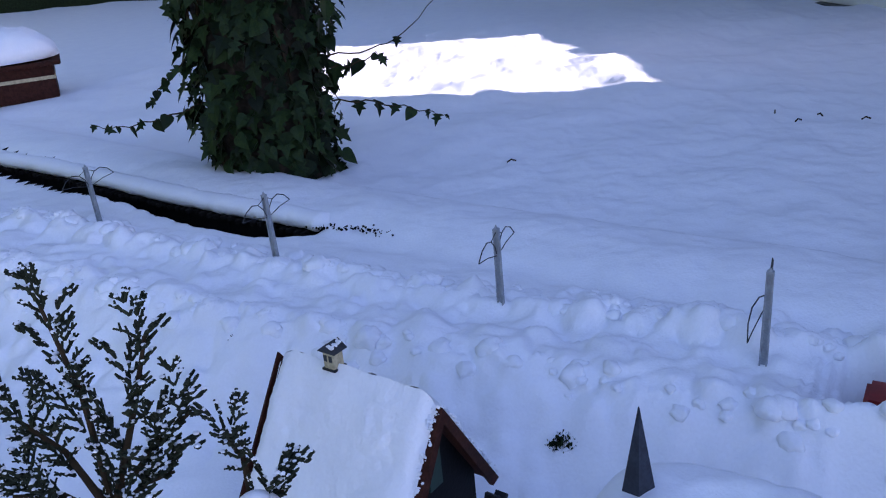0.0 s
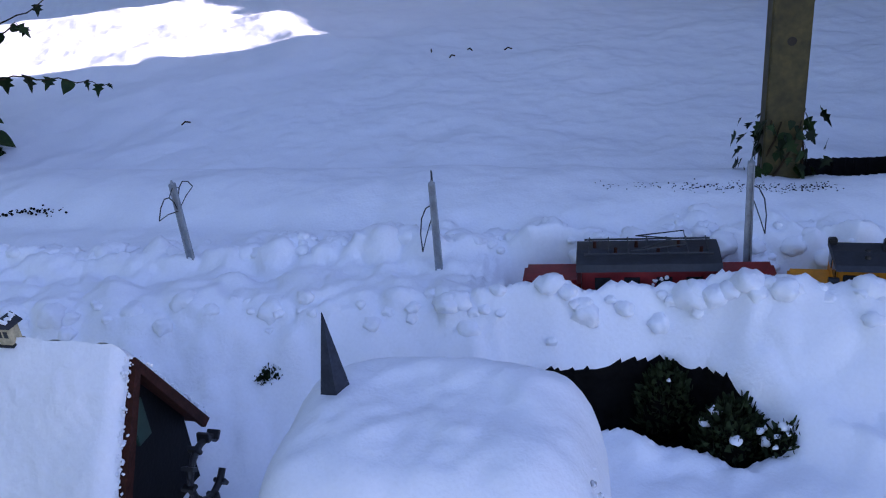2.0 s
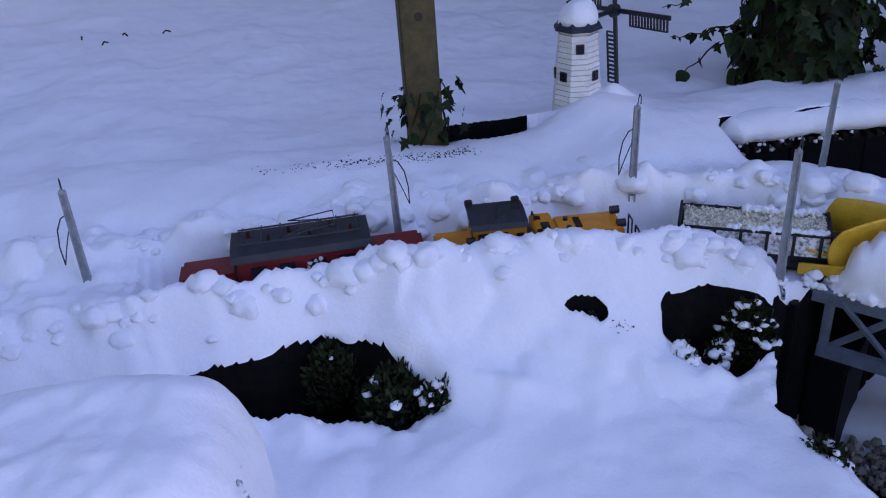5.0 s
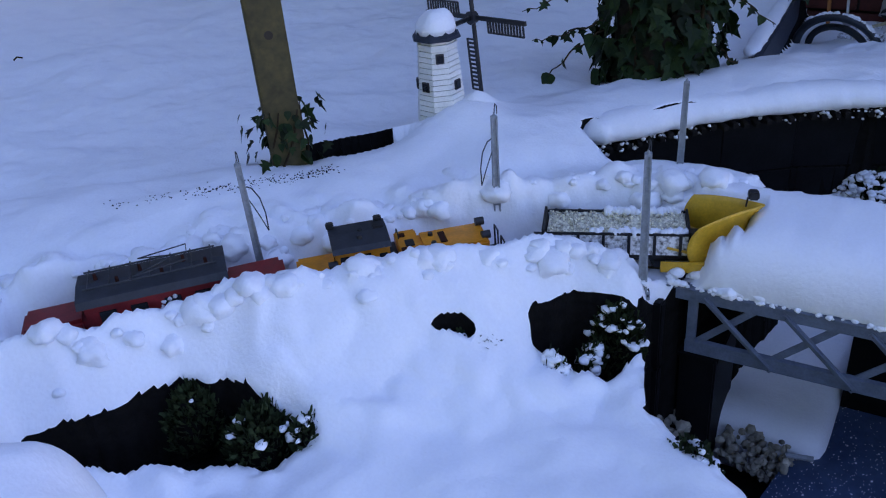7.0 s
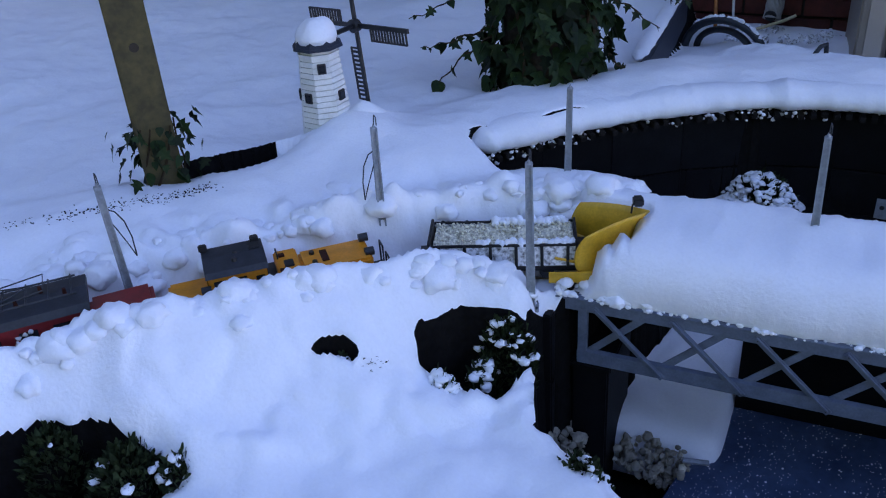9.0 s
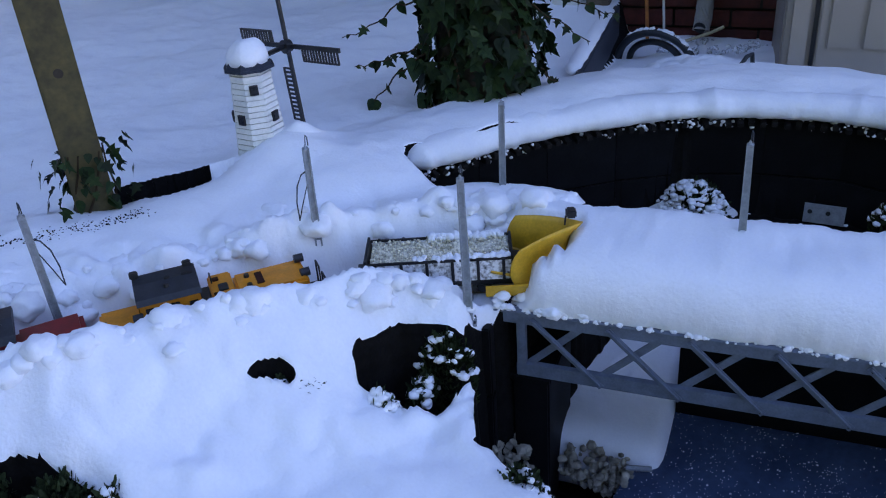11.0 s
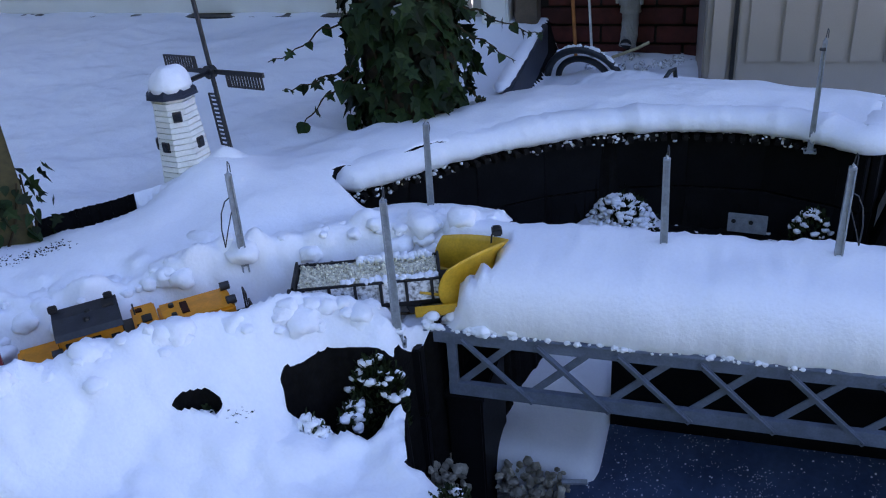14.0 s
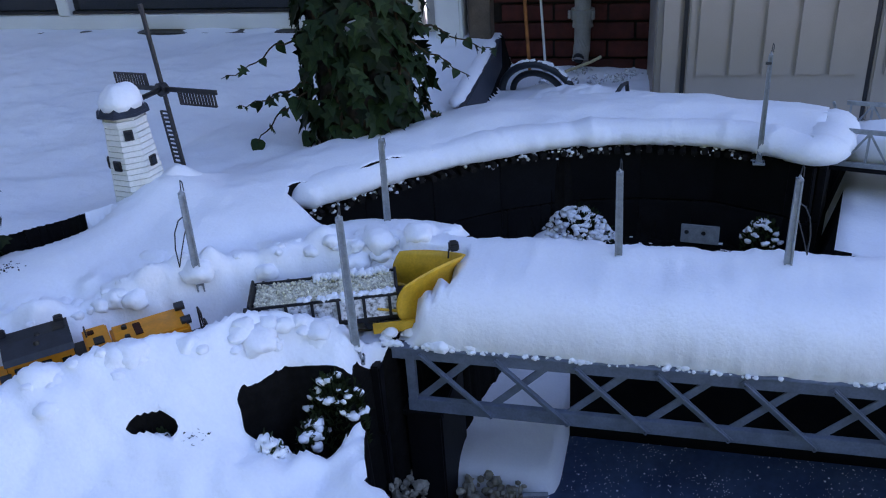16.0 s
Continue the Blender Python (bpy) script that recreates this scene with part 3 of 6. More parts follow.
# ---- catenary masts ----
def mast_shape(ob, h, arms=(1, 1), hook=False, foot=False, thin=1.0):
    pole = bmesh.new()
    w = 0.0135 * thin
    for sx in (-1, 1):
        prism([(sx * w * 0.5 - 0.0018, 0), (sx * w * 0.5 + 0.0018, 0), (sx * w * 0.36 + 0.0014, h), (sx * w * 0.36 - 0.0014, h)], w * 0.8, bm=pole)
    prism([(-w * 0.45, 0), (w * 0.45, 0), (w * 0.32, h), (-w * 0.32, h)], 0.003, bm=pole)
    part("pole", pole, MASTGREY, ob)
    cap = box(bmesh.new(), w * 0.95, w * 0.95, 0.006, pose(0, 0, h), 0.001)
    cyl(cap, 0.004 * thin, 0.001, 0.008, pose(0, 0, h + 0.003), 8)
    part("cap", cap, MASTGREY, ob)
    for side, on in zip((-1, 1), arms):
        if on and hook:
            # bracket folded down along the pole
            bm = tube([(side * -0.004, 0, h - 0.045), (side * -0.016, 0, h - 0.052), (side * -0.027, 0, h - 0.075), (side * -0.032, 0, h - 0.11), (side * -0.031, 0, h - 0.15)], 0.0014, n=5)
            tube([(side * -0.031, 0, h - 0.15), (side * -0.022, 0, h - 0.12), (side * -0.010, 0, h - 0.085), (side * -0.004, 0, h - 0.07)], 0.0012, bm, 5)
            part("bracket", bm, WIRE, ob)
        elif on:
            arc = [(0, side * 0.004, h - 0.055), (0, side * 0.012, h - 0.035), (0, side * 0.028, h - 0.018), (0, side * 0.05, h - 0.012), (0, side * 0.075, h - 0.022), (0, side * 0.094, h - 0.042)]
            bm = tube(arc, 0.0014, n=5)
            tube([(0, side * 0.004, h - 0.06), (0, side * 0.05, h - 0.047), (0, side * 0.094, h - 0.042)], 0.0011, bm, 5)
            tube([(0, side * 0.003, h - 0.006), (0, side * 0.028, h - 0.018)], 0.001, bm, 4)
            part("bracket", bm, WIRE, ob)
    if hook:
        bm = tube([(0, 0, h), (0.001, -0.001, h + 0.02), (0.002, -0.004, h + 0.03), (0.004, -0.008, h + 0.027), (0.004, -0.009, h + 0.01)], 0.0012, n=5)
        part("wire_hook", bm, WIRE, ob)
    if foot:
        part("base_plate", boxbm(0.03, 0.03, 0.006, 0, 0, 0.003, 0.001), MASTGREY, ob)
        b2 = bmesh.new()
        for sx in (-1, 1):
            for sy in (-1, 1):
                cyl(b2, 0.0025, 0.0025, 0.004, pose(sx * 0.011, sy * 0.011, 0.006), 6)
        part("bolts", b2, WIRE, ob)


MASTS = [(-1.162, 2.545, -0.14, 0.2, (1, 1), False, -2), (-0.515, 2.106, -0.14, 0.2, (1, 1), False, -2), (0.057, 1.727, -0.14, 0.2, (1, 1), False, 0), (0.525, 1.404, -0.14, 0.2, (0, 1), True, 1),
         (1.09, 1.136, -0.14, 0.2, (1, 0), True, -1), (1.524, 0.872, -0.14, 0.2, (0, 1), True, 1), (1.89, 0.638, -0.14, 0.2, (0, 1), False, 1), (1.871, 0.102, -0.14, 0.2, (0, 0), True, -1), (1.933, -0.2, -0.14, 0.2, (1, 0), True, 0)]
for x, y, b, t, arms, hook, lean in MASTS:
    p, tn = at_track(nearest_s(x, y))
    ob = thing("catenary_mast", pose(x, y, b, 0, lean, math.degrees(math.atan2(tn[1], tn[0]))), "grey model catenary mast rising from deep snow", "mast", "catenary masts")
    mast_shape(ob, t - b, arms, hook)
ob = thing("catenary_mast", pose(1.53, 0.515, -0.103, 0, 0, -60), "bare grey catenary mast with base plate beside the bridge", "mast", "catenary masts")
mast_shape(ob, 0.303, (0, 0), True, True, 1.05)
ob = thing("catenary_mast", pose(2.573, -0.070, -0.035, 0, 0, -80), "slim grey catenary mast on the snowy rear track", "mast", "catenary masts")
mast_shape(ob, 0.28, (0, 0), True, True, 0.75)
part("hook_block", boxbm(0.014, 0.008, 0.006, -0.004, -0.006, 0.262, 0.001), WIRE, ob)


# ---- snow plough wagon ----
def wheelset(parent, x, r=0.0155):
    for sy in (-1, 1):
        w = part("wheel", cyl(bmesh.new(), r, r, 0.006, pose(x, sy * 0.0225 - 0.003, r, -90, 0, 0), 18), BLACKPL, parent)
        part("axle_box", boxbm(0.02, 0.008, 0.018, x, sy * 0.036, r, 0.002), BLACKPL, parent)


def speckle(bm_target, count, sizes, place, seed):
    """Many small angular stones joined in one mesh."""
    r = random.Random(seed)
    for _ in range(count):
        x, y, z = place(r)
        s = r.uniform(*sizes)
        m = pose(x, y, z, r.uniform(0, 360), r.uniform(0, 360), r.uniform(0, 360)) @ Matrix.Diagonal((s, s * r.uniform(0.6, 1), s * r.uniform(0.5, 0.9), 1))
        bmesh.ops.create_icosphere(bm_target, subdivisions=1, radius=0.5, matrix=m)
    return bm_target


wagon = thing("plough_wagon", track_pose(S_TIP - 0.285, 0.16, RAIL_Z), "gravel-laden open wagon with a yellow V snow plough", "wagon")
part("underframe", boxbm(0.29, 0.075, 0.016, 0, 0, 0.03, 0.002), BLACKPL, wagon)
for sx in (-0.085, 0.085):
    wheelset(wagon, sx)
part("floor", boxbm(0.28, 0.098, 0.006, 0, 0, 0.041), BLACKPL, wagon)
for sy in (-1, 1):
    side = part("side_wall", boxbm(0.28, 0.004, 0.044, 0, sy * 0.049, 0.065), SNOW_THIN, wagon, "black side wall crusted with thin snow")
    rail = part("side_rim", boxbm(0.284, 0.006, 0.005, 0, sy * 0.049, 0.0885, 0.001), BLACKPL, side)
    for k in range(6):
        part("stake", boxbm(0.006, 0.005, 0.05, -0.125 + k * 0.05, sy * 0.0535, 0.066, 0.001), BLACKPL, side)
for sx in (-1, 1):
    part("end_wall", boxbm(0.005, 0.104, 0.056 if sx < 0 else 0.05, sx * 0.142, 0, 0.07, 0.001, ry=-8 if sx < 0 else 0), BLACKPL, wagon)
part("end_platform", boxbm(0.03, 0.09, 0.005, -0.158, 0, 0.036), BLACKPL, wagon)
load = bmesh.new()
bmesh.ops.create_grid(load, x_segments=40, y_segments=14, size=0.5, matrix=pose(0, 0, 0.08) @ Matrix.Diagonal((0.276, 0.094, 1, 1)))
for v in load.verts:
    v.co.z += 0.007 * noise.noise(v.co * 70) + 0.006 * (1 - (v.co.y / 0.05) ** 2)
part("gravel_bed", load, GRAVEL, wagon, "pale gravel load", True)
stones = speckle(bmesh.new(), 900, (0.004, 0.0085), lambda r: (r.uniform(-0.136, 0.136), r.uniform(-0.045, 0.045), 0.087 + r.uniform(-0.003, 0.004)), 5)
tagged(part("gravel", stones, GRAVEL, wagon, "pale crushed gravel"), kind="stuff")
far_snow = speckle(bmesh.new(), 40, (0.012, 0.024), lambda r: (r.uniform(-0.03, 0.13), 0.046 + r.uniform(-0.006, 0.006), 0.09 + r.uniform(-0.002, 0.004)), 8)
tagged(part("snow_cover", far_snow, SNOW, wagon, "white snow along the rim", True), kind="stuff")
snowy = speckle(bmesh.new(), 60, (0.012, 0.022), lambda r: (r.uniform(-0.05, 0.14), -0.04 + r.uniform(-0.006, 0.008), 0.089 + r.uniform(-0.002, 0.002)), 6)
tagged(part("snow_cover", snowy, SNOW, wagon, "white snow along the rim", True), kind="stuff")


def ploughshare(side):
    """One curved wing of the plough, with thickness."""
    bm = bmesh.new()
    U, V = 12, 10
    layers = []
    for off in (0, 0.003):
        grid = []
        for i in range(U + 1):
            u = i / U
            row = []
            for j in range(V + 1):
                v = j / V
                x = 0.285 - 0.128 * u ** 0.9 - 0.035 * (1 - (2 * v - 1) ** 2) * (1 - 0.45 * u) + 0.012 * (1 - v) * (1 - u) - off * 0.6
                y = side * (0.002 + 0.062 * u ** 0.85 - off * 0.8 + 0.01 * v * u)
                z = 0.012 + 0.120 * v * (1 - 0.16 * u * u) + 0.004 * u
                row.append(bm.verts.new((x, y, z)))
            grid.append(row)
        layers.append(grid)
    a, b = layers
    for i in range(U):
        for j in range(V):
            bm.faces.new((a[i][j], a[i + 1][j], a[i + 1][j + 1], a[i][j + 1]))
            bm.faces.new((b[i][j], b[i][j + 1], b[i + 1][j + 1], b[i + 1][j]))
    for i in range(U):
        for j in (0, V):
            bm.faces.new((a[i][j], a[i + 1][j], b[i + 1][j], b[i][j]))
    for j in range(V):
        for i in (0, U):
            bm.faces.new((a[i][j], a[i][j + 1], b[i][j + 1], b[i][j]))
    bmesh.ops.recalc_face_normals(bm, faces=bm.faces)
    return bm


plough = part("plough_frame", boxbm(0.09, 0.05, 0.03, 0.175, 0, 0.05, 0.003), BLACKPL, wagon)
for side in (-1, 1):
    part("blade", ploughshare(side), PLOWYEL, plough, "curved yellow plough blade", True)
    part("side_plate", boxbm(0.085, 0.004, 0.028, 0.13, side * 0.068, 0.026, 0.001, rx=side * -12), PLOWYEL, plough)
    part("arm", tube([(0.10, side * 0.05, 0.06), (0.15, side * 0.055, 0.05), (0.19, side * 0.045, 0.04)], 0.003), PLOWYEL, plough)
lamp = part("plough_lamp", boxbm(0.02, 0.024, 0.016, 0.262, 0.006, 0.151, 0.003), BLACKPL, plough)
part("lamp_bracket", tube([(0.25, 0.006, 0.125), (0.252, 0.006, 0.145)], 0.002), BLACKPL, lamp)


# ---- yellow diesel locomotive ----
def windows(parent, spots):
    for sx, sy, sz, x, y, z in spots:
        part("window", boxbm(sx, sy, sz, x, y, z, 0.0008), GLASSY, parent)


loco = thing("diesel_locomotive", track_pose(S_CAB + 0.055, 0.18, RAIL_Z), "yellow model diesel locomotive with a dark grey cab roof", "locomotive")
part("underframe", boxbm(0.385, 0.08, 0.02, 0, 0, 0.03, 0.002), BLACKPL, loco)
for sx in (-0.13, -0.06, 0.07, 0.14):
    wheelset(loco, sx)
hood = part("front_hood", boxbm(0.135, 0.086, 0.062, 0.122, 0, 0.066, 0.005), YELLOW, loco)
for sy in (-1, 1):
    part("hood_seam", boxbm(0.125, 0.002, 0.003, 0.122, sy * 0.0435, 0.078), BLACKPL, hood)
for x, y in ((0.080, 0.020), (0.080, -0.018)):
    part("filler_cap", cyl(bmesh.new(), 0.0055, 0.005, 0.006, pose(x, y, 0.097), 12), BLACKPL, hood)
part("grille", boxbm(0.014, 0.044, 0.003, 0.102, 0.004, 0.0975, 0.001), BROWN, hood)
for k in range(3):
    part("louvre", boxbm(0.014, 0.002, 0.022, 0.08 + k * 0.04, -0.0435, 0.060), BLACKPL, hood)
rear_hood = part("rear_hood", boxbm(0.08, 0.074, 0.056, -0.155, 0, 0.061, 0.005), YELLOW, loco)
box2 = part("equipment_box", boxbm(0.044, 0.094, 0.070, 0.030, 0, 0.070, 0.003), YELLOW, loco)
part("hatch", boxbm(0.018, 0.026, 0.003, 0.032, -0.012, 0.1065, 0.001), BLACKPL, box2)
part("hatch", boxbm(0.012, 0.014, 0.003, 0.022, 0.024, 0.1065, 0.001), BROWN, box2)
part("hatch", boxbm(0.012, 0.014, 0.003, 0.018, -0.034, 0.1065, 0.001), BROWN, box2)
part("grab_rail", tube([(0.014, 0.014, 0.104), (0.014, 0.016, 0.114), (0.014, 0.040, 0.114), (0.014, 0.042, 0.104)], 0.0016), BLACKPL, box2)
part("walkway", boxbm(0.022, 0.090, 0.052, -0.002, 0, 0.058, 0.001), BLACKPL, loco)
cab = part("cab", boxbm(0.108, 0.102, 0.094, -0.066, 0, 0.085, 0.003), YELLOW, loco)
windows(cab, [(0.024, 0.002, 0.03, x, s * 0.0515, 0.107) for x in (-0.098, -0.062) for s in (-1, 1)] + [(0.016, 0.002, 0.05, -0.026, s * 0.0515, 0.092) for s in (-1, 1)]
        + [(0.002, 0.034, 0.024, -0.0115, s * 0.024, 0.116) for s in (-1, 1)] + [(0.002, 0.034, 0.024, -0.1205, s * 0.024, 0.116) for s in (-1, 1)])
roof = part("cab_roof", prism([(-0.056, 0.0), (-0.048, 0.009), (0, 0.014), (0.048, 0.009), (0.056, 0.0)], 0.114, pose(-0.066, 0, 0.131, 0, 0, 90)), ROOFGREY, loco, "dark grey cab roof")
part("roof_hatch", boxbm(0.020, 0.024, 0.006, -0.026, 0.012, 0.146, 0.001), BLACKPL, roof)
for x, y in ((-0.022, 0.034), (-0.118, 0.036)):
    part("roof_lamp", boxbm(0.016, 0.014, 0.012, x, y, 0.149, 0.002), BLACKPL, roof)
for x, y in ((-0.062, 0.004), (-0.066, -0.022)):
    part("roof_vent", cyl(bmesh.new(), 0.006, 0.0045, 0.006, pose(x, y, 0.142), 12), BLACKPL, roof)
for x, y, z, d in ((0.186, 0.030, 0.104, 1), (0.186, -0.022, 0.100, 1), (-0.190, -0.024, 0.092, -1), (-0.125, -0.052, 0.108, -1)):
    hl = part("headlamp", cyl(bmesh.new(), 0.0085, 0.0085, 0.018, pose(x - d * 0.009, y, z, 0, 90 * d, 0), 16), BLACKPL, loco)
    part("lens", cyl(bmesh.new(), 0.0055, 0.0055, 0.001, pose(x + d * 0.0084, y, z, 0, 90 * d, 0), 16), LAMPLIT if d > 0 else GLASSY, hl, "lit lamp lens" if d > 0 else "")
part("front_platform", boxbm(0.035, 0.085, 0.006, 0.208, 0, 0.034, 0.001), BLACKPL, loco)
for sy in (-1, 1):
    part("handrail", tube([(0.220, sy * 0.012, 0.036), (0.220, sy * 0.012, 0.085), (0.220, sy * 0.038, 0.085), (0.220, sy * 0.038, 0.036)], 0.002), BLACKPL, loco)
part("coupler", boxbm(0.03, 0.018, 0.01, 0.238, 0, 0.024, 0.002), BLACKPL, loco)
part("number_bars", boxbm(0.02, 0.001, 0.006, -0.02, -0.0455, 0.052), BLACKPL, loco)

# ---- red electric locomotive ----
redl = thing("electric_locomotive", track_pose(S_RED, 0.26, RAIL_Z), "dark red model electric locomotive with roof gear", "locomotive")
part("underframe", boxbm(0.48, 0.08, 0.025, 0, 0, 0.028, 0.002), BLACKPL, redl)
for sx in (-0.2, -0.14, 0.14, 0.2):
    wheelset(redl, sx)
rbody = part("body", boxbm(0.25, 0.105, 0.1, 0, 0, 0.085, 0.004), RED, redl)
windows(rbody, [(0.03, 0.002, 0.03, x, s * 0.0528, 0.105) for x in (-0.085, -0.03, 0.03, 0.085) for s in (-1, 1)])
for d in (-1, 1):
    h = part("hood", boxbm(0.115, 0.085, 0.07, d * 0.185, 0, 0.07, 0.008), RED, redl)
    part("hood_seam", boxbm(0.10, 0.0865, 0.002, d * 0.185, 0, 0.086), BLACKPL, h)
    part("buffer_beam", boxbm(0.006, 0.07, 0.02, d * 0.246, 0, 0.03, 0.001), BLACKPL, redl)
rroof = part("roof", prism([(-0.06, 0.0), (-0.052, 0.012), (0, 0.018), (0.052, 0.012), (0.06, 0.0)], 0.27, pose(0, 0, 0.135, 0, 0, 90)), ROOFGREY, redl, "grey roof with rods and insulators")
for sy in (-0.032, 0.032):
    part("roof_rod", tube([(-0.12, sy, 0.16), (0.12, sy, 0.16)], 0.002), WIRE, rroof)
for k in range(7):
    part("cross_rod", tube([(-0.11 + k * 0.037, -0.036, 0.162), (-0.11 + k * 0.037, 0.036, 0.162)], 0.0015), WIRE, rroof)
for k in range(6):
    part("insulator", cyl(bmesh.new(), 0.004, 0.003, 0.014, pose(-0.1 + k * 0.04, 0.014 * (-1) ** k, 0.15), 10), BROWN, rroof)
part("pantograph", tube([(-0.03, -0.03, 0.165), (0.05, 0, 0.176), (-0.02, 0.03, 0.168), (0.07, 0.03, 0.178), (0.07, -0.03, 0.178), (-0.03, -0.03, 0.165)], 0.0014), WIRE, rroof)
part("snow_patch", speckle(bmesh.new(), 14, (0.006, 0.012), lambda r: (r.uniform(0.0, 0.04), -0.0525, r.uniform(0.085, 0.12)), 3), SNOW, rbody, "white snow stuck to the side")

# rails and sleepers in the cleared way
for off in (-0.0225, 0.0225):
    bm = bmesh.new()
    pts = []
    for s in np.arange(0.4, S_TIP + 0.3, 0.03):
        p, t = at_track(s)
        pts.append((p[0] - t[1] * off, p[1] + t[0] * off, RAIL_Z - 0.0035))
    tagged(part("rail", tube(pts, 0.003, bm, 6), mat("rail_brass" if off > 0 else "rail_brass_dull", (0.18, 0.13, 0.07), 0.4, metal=0.8)), "brass garden railway rail in the cleared trench", "rail", "rails", "structure")


# ---- girder bridge ----
ANG = math.degrees(math.atan2(DECK_DIR.y, DECK_DIR.x))
bridge = thing("girder_bridge", pose(DECK_A.x, DECK_A.y, 0, 0, 0, ANG), "blue-grey lattice girder model bridge under deep snow", "bridge")
BL = 1.9
# local x runs along the bridge, local y towards the far side is positive after the turn
for k, o in enumerate((0.0, DECK_W)):
    g = part("truss", boxbm(BL, 0.012, 0.026, BL / 2 + 0.0, o, -0.113, 0.001), BRIDGE, bridge)
    part("top_flange", boxbm(BL, 0.022, 0.004, BL / 2, o, -0.0985, 0.001), BRIDGE, g)
    part("bottom_chord", boxbm(BL - 0.045, 0.014, 0.03, BL / 2 + 0.022, o, -0.235, 0.001), BRIDGE, g)
    part("end_post", boxbm(0.018, 0.014, 0.11, 0.055, o, -0.172, 0.001), BRIDGE, g)
    bay, run, rise = 0.149, 0.136, 0.132
    L, aa = math.hypot(run, rise), math.degrees(math.atan2(rise, run))
    for i in range(int((BL - 0.1) / bay)):
        x = 0.146 + bay * i
        part("diagonal", boxbm(L * 0.98, 0.004, 0.015, x - 0.028, o + 0.004, -0.176, 0.001, ry=-aa), BRIDGE, g)
        d = part("front_diagonal", boxbm(L * 1.04, 0.004, 0.013, x, o - 0.009, -0.178, 0.001, ry=aa), BRIDGE, g)
        part("stiffener", boxbm(L * 1.0, 0.007, 0.003, x, o - 0.0125, -0.1745, 0.0005, ry=aa), BRIDGE, d)
        for sgn in (-1, 1):
            part("rivet", cyl(bmesh.new(), 0.0025, 0.002, 0.002, pose(x + sgn * L * 0.48 * math.cos(radians(aa)), o - 0.011, -0.178 - sgn * L * 0.48 * math.sin(radians(aa)), 90, 0, 0), 8), WIRE, d)
part("deck", boxbm(BL, DECK_W - 0.016, 0.012, BL / 2, DECK_W / 2, -0.106, 0.001), BLACKBOARD, bridge, "dark deck boards")
for i in range(12):
    part("cross_beam", boxbm(0.012, DECK_W - 0.02, 0.02, 0.07 + i * 0.155, DECK_W / 2, -0.123, 0.001), BRIDGE, bridge)
for o in (0.06, 0.14):
    part("stringer", boxbm(BL - 0.1, 0.008, 0.016, BL / 2, o, -0.141, 0.001), BRIDGE, bridge)


def deck_snow():
    """The deep snow that lies on the bridge deck in front of the plough and beside it."""
    prof = [(-0.002, -0.096), (-0.008, -0.080), (-0.006, -0.055), (0.0, -0.03), (0.018, -0.006), (0.04, 0.010), (0.07, 0.020), (0.10, 0.024), (0.13, 0.026), (0.16, 0.026), (0.185, 0.028), (0.21, 0.03), (0.24, 0.026),
            (0.265, 0.012), (0.285, -0.012), (0.29, -0.045), (0.284, -0.09)]
    s0 = -0.05
    bm = bmesh.new()
    rings = []
    ss = np.arange(s0, BL, 0.007)
    o = np.array([p[0] for p in prof])
    A, B = np.meshgrid(ss, o, indexing="ij")
    n1, n2 = wave_noise(A, B, 0.09, 71), wave_noise(A, B, 0.022, 72)
    for i, s in enumerate(ss):
        ring = []
        for j, (po, pz) in enumerate(prof):
            first = (0.05 + 0.05 * smooth(0.03, 0.12, po) + 0.02 * n2[i, j]) * (1 - smooth(0.165, 0.19, po)) - 0.05 * smooth(0.165, 0.19, po)
            start = smooth(first - 0.012, first + 0.05, s)
            z = -0.1 + (pz + 0.1) * start + (0.003 * n1[i, j] + 0.0025 * n2[i, j]) * start
            ring.append(bm.verts.new((s, po + 0.004 * n1[i, j] + 0.0025 * n2[i, j], z)))
        rings.append(ring)
    for a, b in zip(rings, rings[1:]):
        for k in range(len(prof) - 1):
            bm.faces.new((a[k], b[k], b[k + 1], a[k + 1]))
    bm.faces.new(rings[0])
    bm.faces.new(rings[-1][::-1])
    bmesh.ops.recalc_face_normals(bm, faces=bm.faces)
    ob = part("bridge_snow", bm, SNOW, smooth=True)
    ob.matrix_world = pose(DECK_A.x, DECK_A.y, 0, 0, 0, ANG)
    return tagged(ob, "deep smooth snow lying along the bridge deck", "snow")


deck_snow()
rng = np.random.default_rng(12)
spots = []
for _ in range(70):
    along, across, r = abs(rng.normal(0.10, 0.05)), rng.uniform(-0.010, 0.035), rng.uniform(0.003, 0.015)
    q = DECK_A + DECK_DIR * along + DECK_N * across
    spots.append((q.x, q.y, -0.094 + r * 0.5 + rng.uniform(0, 0.012) * (across > 0), r))
for _ in range(170):
    along, across, r = rng.choice([0.16, 0.38, 0.62, 0.9, 1.2]) + rng.normal(0, 0.06), rng.uniform(-0.013, 0.004), rng.uniform(0.002, 0.006)
    q = DECK_A + DECK_DIR * along + DECK_N * across
    spots.append((q.x, q.y, -0.0965 + r * 0.4, r))
clods("snow_clods", spots, 6, "small lumps of snow along the bridge girder")


